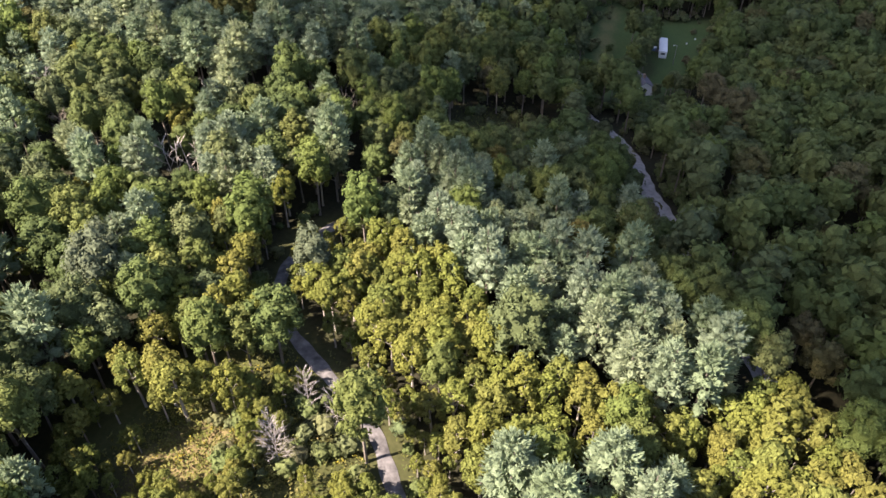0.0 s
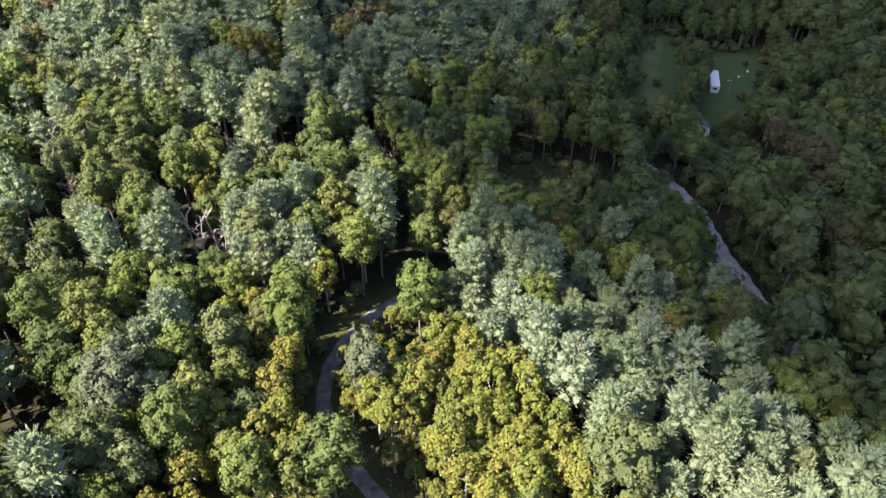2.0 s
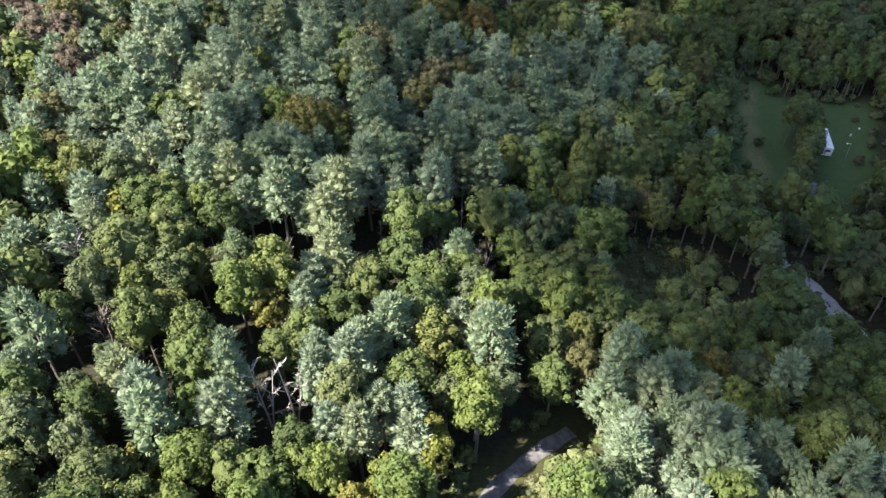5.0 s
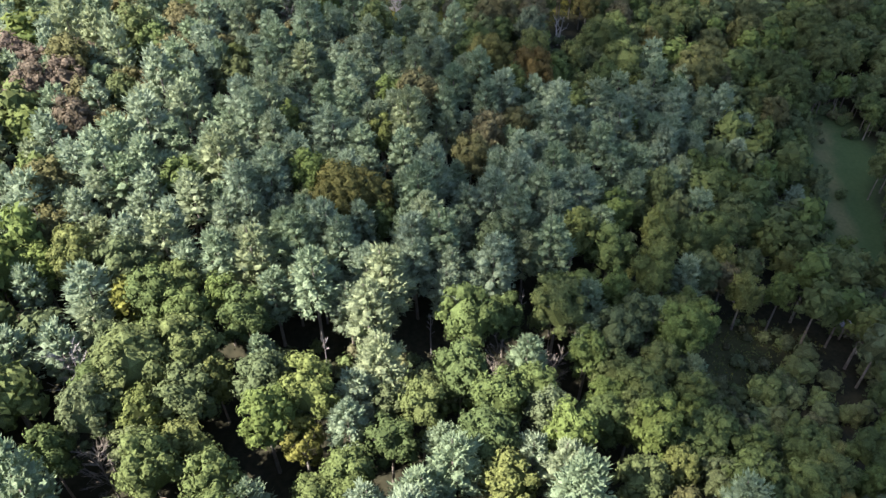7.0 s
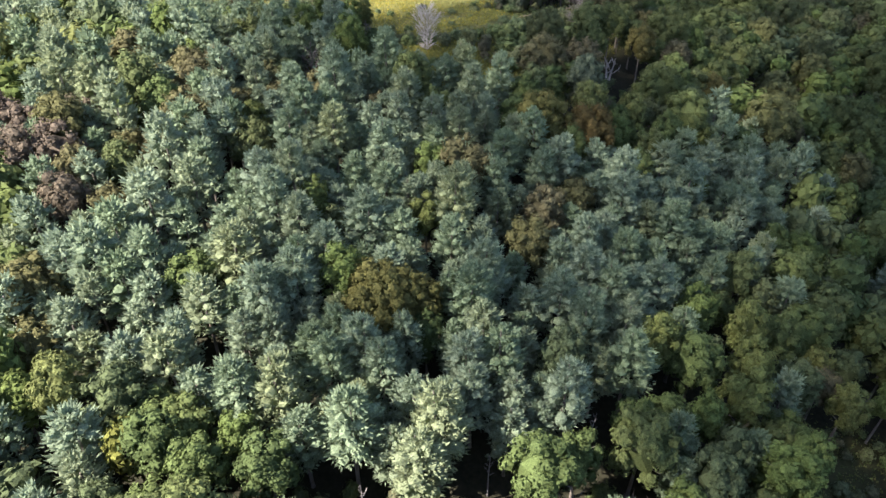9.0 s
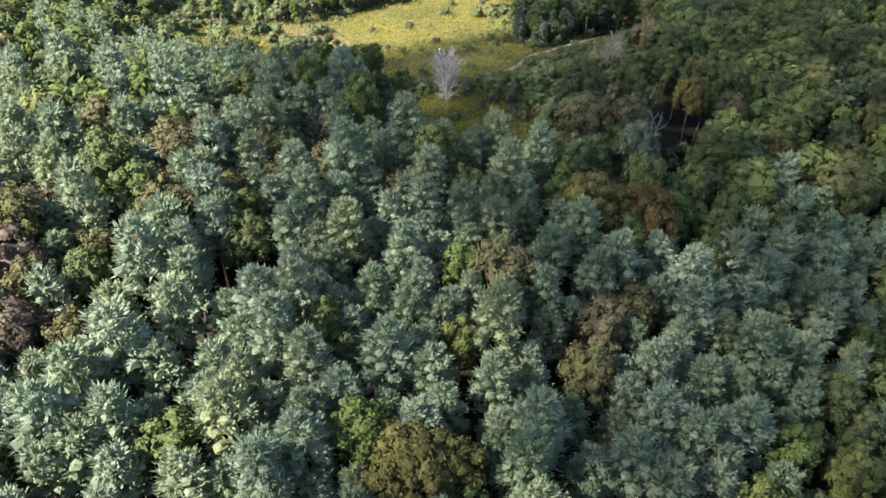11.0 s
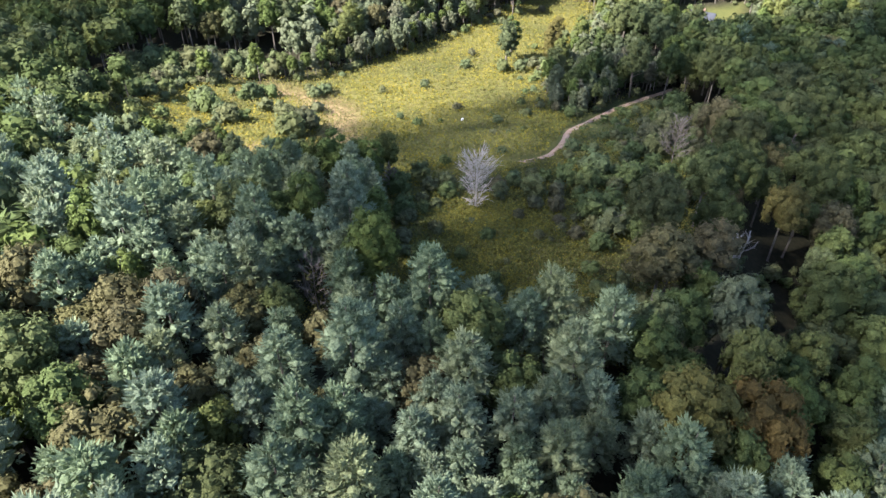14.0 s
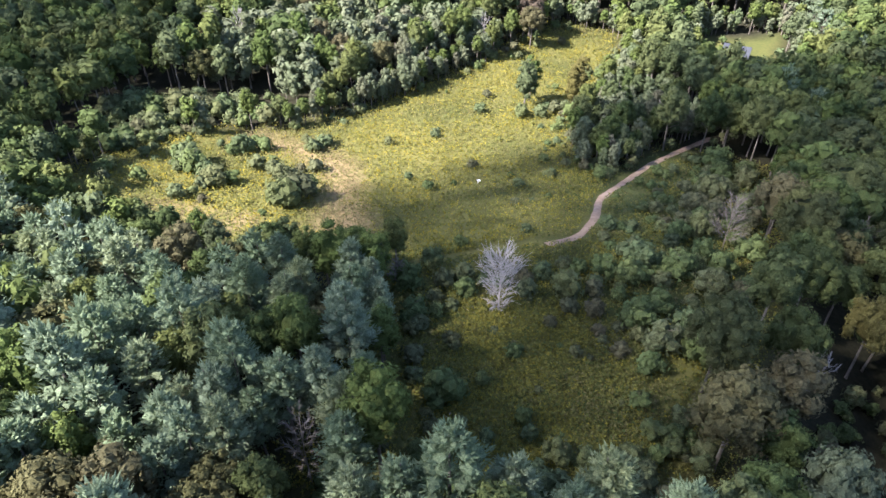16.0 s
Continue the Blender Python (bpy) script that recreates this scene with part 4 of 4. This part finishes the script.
def boxed(name, mat, parent, dims, bevel=0.02, label=""):
    return part(name, box(bmesh.new(), *dims, bevel), mat, parent, label)


def gable(bm, x0, x1, y0, y1, z, rise, thick=0.16):
    """Two roof slopes with the ridge along y."""
    mid = (x0 + x1) / 2
    for a, b in ((x0, mid), (x1, mid)):
        lo = [(a, y0, z), (a, y1, z), (b, y1, z + rise), (b, y0, z + rise)]
        vs = [bm.verts.new(p) for p in lo] + [bm.verts.new((p[0], p[1], p[2] + thick)) for p in lo]
        for f in ((0, 1, 2, 3), (7, 6, 5, 4), (0, 4, 5, 1), (1, 5, 6, 2), (2, 6, 7, 3), (3, 7, 4, 0)):
            bm.faces.new([vs[i] for i in f])
    bmesh.ops.recalc_face_normals(bm, faces=bm.faces)
    return bm


def window(parent, x, y0, y1, z0, z1, out, frame_mat=None):
    """A window in a wall that faces along x."""
    w = boxed("window", frame_mat or SIDING, parent, (min(x, x + out * 0.06), y0 - 0.08, z0 - 0.08, max(x, x + out * 0.06), y1 + 0.08, z1 + 0.08), 0.01)
    g = x + out * 0.065
    boxed("pane", GLASS_DARK, w, (min(g, g + out * 0.02), y0, z0, max(g, g + out * 0.02), (y0 + y1) / 2 - 0.03, z1), 0)
    boxed("pane", GLASS_DARK, w, (min(g, g + out * 0.02), (y0 + y1) / 2 + 0.03, z0, max(g, g + out * 0.02), y1, z1), 0)


def mobile_home(x, y, turn):
    ob = tagged(new("mobile_home"), "long white single-wide mobile home with a pale metal roof", "mobile home")
    ob.matrix_basis = Matrix.Translation((x, y, float(land(x, y)))) @ Matrix.Rotation(radians(turn), 4, "Z") @ Matrix.Diagonal((0.72, 0.80, 0.66, 1))
    boxed("body", SIDING, ob, (-1.6, -6.4, 0.55, 1.6, 6.4, 3.0), 0.05)
    boxed("skirting", ROOF_METAL, ob, (-1.52, -6.3, -0.3, 1.52, 6.3, 0.56), 0.0)
    bm = bmesh.new()
    verts = []
    for yy in (-6.55, 6.55):
        for k in range(7):
            xx = -1.72 + 3.44 * k / 6
            verts.append(bm.verts.new((xx, yy, 3.02 + 0.22 * (1 - (xx / 1.72) ** 2))))
    low = [bm.verts.new((s * 1.72, yy, 2.93)) for yy in (-6.55, 6.55) for s in (-1, 1)]
    for k in range(6):
        bm.faces.new((verts[k], verts[k + 1], verts[k + 8], verts[k + 7]))
    bm.faces.new([low[0]] + verts[:7] + [low[1]])
    bm.faces.new([low[2]] + verts[7:] + [low[3]])
    bm.faces.new((low[0], verts[0], verts[7], low[2]))
    bm.faces.new((low[1], verts[6], verts[13], low[3]))
    bmesh.ops.recalc_face_normals(bm, faces=bm.faces)
    part("roof", bm, ROOF_METAL, ob)
    for s in (-1, 1):
        for yy in (-5.2, -2.4, 1.0, 4.3):
            window(ob, s * 1.6, yy - 0.5, yy + 0.5, 1.5, 2.4, s)
    d = boxed("door", GLASS_DARK, ob, (-1.66, -0.9, 0.75, -1.6, 0.0, 2.7), 0.01, "dark entrance door")
    boxed("handle", ROOF_METAL, d, (-1.72, -0.85, 1.65, -1.66, -0.75, 1.75), 0.0)
    boxed("porch_step", SHINGLE, ob, (-2.9, -1.3, -0.2, -1.6, 0.5, 0.55), 0.02)
    end = boxed("end_window", SIDING, ob, (-0.9, -6.46, 1.3, 0.9, -6.4, 2.4), 0.01)
    boxed("pane", GLASS_DARK, end, (-0.8, -6.49, 1.4, 0.8, -6.46, 2.3), 0.0)


mobile_home(68.2, 208.5, -14)


def farmhouse(x, y, turn, wide, deep, wall, roof_mat, label, wall_mat=SIDING):
    ob = tagged(new("house"), label, "house")
    ob.matrix_basis = Matrix.Translation((x, y, float(land(x, y)))) @ Matrix.Rotation(radians(turn), 4, "Z")
    a, b = wide / 2, deep / 2
    boxed("wall", wall_mat, ob, (-a, -b, -0.5, a, b, wall), 0.02)
    bm = bmesh.new()
    for yy in (-b, b - 0.1):
        vs = [bm.verts.new(p) for p in ((-a, yy, wall), (a, yy, wall), (0, yy, wall + a * 0.62), (-a, yy + 0.1, wall), (a, yy + 0.1, wall), (0, yy + 0.1, wall + a * 0.62))]
        for f in ((0, 1, 2), (5, 4, 3), (0, 3, 4, 1), (1, 4, 5, 2), (2, 5, 3, 0)):
            bm.faces.new([vs[i] for i in f])
    part("gable_wall", bm, wall_mat, ob)
    roof = part("roof", gable(bmesh.new(), -a - 0.4, a + 0.4, -b - 0.4, b + 0.4, wall - 0.24, (a + 0.4) * 0.62), roof_mat, ob)
    boxed("chimney", DIRT, roof, (0.4, -0.4, wall + a * 0.35, 1.0, 0.3, wall + a * 0.62 + 0.9), 0.02)
    for s in (-1, 1):
        for yy in (-b * 0.5, b * 0.5):
            window(ob, s * a, yy - 0.45, yy + 0.45, 0.9, 2.2, s, wall_mat)
    door = boxed("door", GLASS_DARK, ob, (-0.5, -b - 0.06, 0, 0.5, -b, 2.05), 0.01, "dark front door")
    boxed("handle", ROOF_METAL, door, (0.32, -b - 0.12, 0.95, 0.4, -b - 0.06, 1.03), 0.0)


farmhouse(56.2, 184.8, 6, 5.4, 7.0, 2.3, SHINGLE, "small white house with a dark shingled gable roof")
farmhouse(22, 382, 65, 5.6, 7.0, 2.5, BLUE_ROOF, "distant grey board house with a blue-grey gable roof among trees", GREY_BOARD)


def yard_pole(x, y):
    ob = tagged(new("light_pole"), "weathered wooden yard pole with a white lamp head", "light pole")
    ob.matrix_basis = Matrix.Translation((x, y, float(land(x, y))))
    v, f = [], []
    tube(v, f, [(0, 0, -0.5), (0, 0, 3), (0.05, 0, 6.2)], [0.10, 0.09, 0.07], 8)
    part("pole", faces_mesh("pole", v, f, DEAD_WOOD), None, ob)
    v, f = [], []
    tube(v, f, [(0, 0, 6.0), (-0.4, 0, 6.25), (-0.8, 0, 6.25)], [0.04, 0.04, 0.04], 6)
    arm = part("arm", faces_mesh("arm", v, f, ROOF_METAL), None, ob)
    boxed("lamp_head", SIDING, arm, (-1.1, -0.14, 6.12, -0.75, 0.14, 6.28), 0.04)


yard_pole(69.3, 199.5)


def lawn_thing(name, x, y, dims, mat, label, category):
    ob = tagged(new(name), label, category)
    ob.matrix_basis = Matrix.Translation((x, y, float(land(x, y)))) @ Matrix.Rotation(x * 1.7, 4, "Z")
    w, d, h = dims
    boxed("body", mat, ob, (-w / 2, -d / 2, -0.05, w / 2, d / 2, h), min(dims) * 0.15)
    boxed("cover", ROOF_METAL, ob, (-w / 2 - 0.05, -d / 2 - 0.05, h, w / 2 + 0.05, d / 2 + 0.05, h + 0.06), 0.02)


lawn_thing("storage_bin", 65.2, 209.5, (1.5, 2.4, 0.9), BLUE_TARP, "blue covered storage bin beside the mobile home", "bin")
lawn_thing("water_tank", 76.5, 212.0, (0.4, 0.4, 0.5), SIDING, "small white tank standing on the lawn", "tank")
lawn_thing("water_tank", 80.0, 215.0, (0.5, 0.4, 0.3), SIDING, "small white tank standing on the lawn", "tank")
lawn_thing("water_tank", 79.0, 207.5, (0.45, 0.4, 0.3), SIDING, "small white tank standing on the lawn", "tank")
lawn_thing("box", -53.2, 297.5, (0.6, 0.5, 0.5), SIDING, "small white box lying in the meadow", "box")


# ---- meadow growth ----
def tufts():
    rng = np.random.default_rng(8)
    # last figure: share of darker green growth, also dulling the shaded lower meadow
    for poly, count, gold, shaded_green in ((UPPER_MEADOW, 40000, 0.50, 0.0), (SCRUB, 24000, 0.50, 0.25), (GOLD_CORE, 9000, 0.60, 0.25), (TRACK_SIDE, 3000, 0.2, 0.5), (LANE_SCRUB, 2500, 0.15, 0.1), (TAN_PATCH, 1500, 0.12, 0.0), (HOLLOW, 700, 0.05, 0.4)):
        p = np.array(poly, float)
        x, y = rng.uniform(p[:, 0].min() - 6, p[:, 0].max() + 6, count * 2), rng.uniform(p[:, 1].min() - 6, p[:, 1].max() + 6, count * 2)
        keep = (inside(poly, x, y) | (from_line(poly + poly[:1], x, y) < rng.uniform(0, 6, len(x)))) & (from_line(ROAD_WEST, x, y) > 2.0) & (from_line(TRACK, x, y) > 1.2) & (from_line(FAINT, x, y) > 0.9)
        x, y = x[keep][:count], y[keep][:count]
        dry = np.clip(1.3 - from_line(DRY_LINE, x, y) / 5.5, 0, 1)
        patch = np.clip(0.5 + 0.4 * wobble(x, y, 7.5, 3.0) + 0.35 * wobble(x, y, 2.1, 5.0), 0, 1)
        yellow = (rng.uniform(0, 1, len(x)) < gold * (0.25 + 1.3 * patch) * (1 - dry))
        for pick, mat, name, label in ((yellow, GOLDENROD, "goldenrod", "drifts of flowering yellow goldenrod"), (~yellow, GRASS, "meadow_grass", "rough tussocks of green and tan meadow grass")):
            px, py = x[pick], y[pick]
            pz = land(px, py) + 0.25 * wobble(px, py, 7.0) + 0.12 * wobble(px, py, 2.6, 1.0)
            quads, tints = [], []
            # shade put into colour: goldenrod there skips its brightest yellows
            tone = rng.uniform(*((0.12, 0.72) if shaded_green > 0.2 else (0, 1)), len(px)) if mat is GOLDENROD else np.where(rng.uniform(0, 1, len(px)) < shaded_green, 1.0, np.clip(rng.uniform(0, 0.55, len(px)) + 0.4 * dry[pick] - 0.2 * patch[pick], 0, 1))
            for k in range(3):
                c = np.stack([px + rng.normal(0, 0.25, len(px)), py + rng.normal(0, 0.25, len(px)), pz + rng.uniform(0.2, 0.95, len(px))], 1)
                n = rng.normal(0, 0.35, c.shape) + np.array([0, -0.35, 0.7])
                quads.append(leaves(rng, c, n, 0.19, 0.4))
                tints.append(tone)
            tagged(new(name, leaf_mesh(name, np.concatenate(quads), mat, np.concatenate(tints))), label, name.replace("_", " "), kind="stuff")


tufts()


def shrubs():
    rng = np.random.default_rng(14)
    spots = [(-111, 300.6, 1.7), (-114, 316, 1.3), (-103, 308, 1.4), (-109, 297, 1.6), (-91.5, 295.5, 1.2), (-95, 322, 0.8), (-113, 329, 1.6), (-103, 291, 1.5), (-73, 316, 0.7), (-53, 336, 0.9),
             (-127, 314, 1.4), (-137, 323, 2.2), (-132, 325, 2.2), (-123, 328, 2.2), (-128, 326, 2.0), (-118, 326, 1.8), (-86, 287, 2.0), (-106, 295, 1.1), (-104.5, 307, 1.0), (-88, 284, 1.9), (-128, 318, 1.3), (-121, 322, 1.4), (-57.5, 236, 1.75), (-63, 294, 0.7), (-39.5, 300, 0.7), (-123, 309, 1.2)]
    for poly, count, lo, hi in ((UPPER_MEADOW, 70, 0.3, 0.8), (LOWER_MEADOW, 64, 0.25, 0.75)):
        p = np.array(poly, float)
        got = 0
        while got < count:
            x, y = rng.uniform(p[:, 0].min(), p[:, 0].max()), rng.uniform(p[:, 1].min(), p[:, 1].max())
            edge = float(from_line(poly + poly[:1], x, y))
            if inside(poly, x, y) and from_line(TRACK, x, y) > 3 and rng.uniform() < math.exp(-edge / 9) + 0.12:
                spots.append((x, y, rng.uniform(lo, hi) * (1.5 if edge < 5 else 1)))
                got += 1
    for _ in range(34):
        spots.append((rng.uniform(-126, -84), rng.uniform(284, 318), rng.uniform(0.45, 1.25)))
    for line, count in ((ROAD_WEST, 170), (ROAD_EAST, 170), ([(54, 90), (54, 120), (53, 140)], 130), ([(-20, 143), (-45, 141), (-60, 139)], 60), ([(-54, 108), (-46, 107)], 16), ([(-30, 46), (-24, 60), (-14, 52)], 40), ([(-138, 300), (-128, 322), (-100, 328), (-76, 344), (-52, 372), (-32, 396)], 110), ([(-10, 385), (-10, 362), (-20, 352), (-30, 336), (-33, 318), (-30, 304), (-22, 306)], 120), ([(66, 232), (91, 232), (84, 203), (72, 184)], 70), ([(38, 189), (42, 208), (52, 239), (68, 246)], 80), (HOLLOW + HOLLOW[:1], 40), (FAR_YARD + FAR_YARD[:1], 40), ([(-4, 326), (6, 338), (16, 350)], 50), ([(-6, 244), (-11, 230)], 22), ([(20, 372), (27, 374), (32, 378)], 24), ([(-30, 258), (-24, 280), (-10, 304), (-2, 318)], 60), ([(-70, 224), (-50, 222), (-34, 224), (-28, 236)], 40)):
        p = np.array(line, float)
        for _ in range(count):
            k = rng.integers(0, len(p) - 1)
            x, y = p[k] + (p[k + 1] - p[k]) * rng.uniform() + rng.normal(0, 3.6, 2)
            if math.hypot(x - 68, y - 208) > 9 and math.hypot(x - 56, y - 185) > 6 and from_line(ROAD_WEST, x, y) > 2.4 and from_line(ROAD_EAST, x, y) > 3.0 and from_line(TRACK, x, y) > 2.2:
                spots.append((x, y, rng.uniform(0.4, 0.95)))
    forms = []
    woods("shrub", [("shrub", x, y, size) for x, y, size in spots[150:]], rng, 1)
    for i, (x, y, size) in enumerate(spots[:150]):
        m = stand(x, y, size, rng)
        if len(forms) < 4:
            forms.append(tree_thing("shrub", 500 + i))
            forms[-1].matrix_basis = m
        else:
            first = forms[i % 4]
            copy_thing(first, m @ Matrix.Diagonal([1 / k for k in first.scale] + [1]))


shrubs()
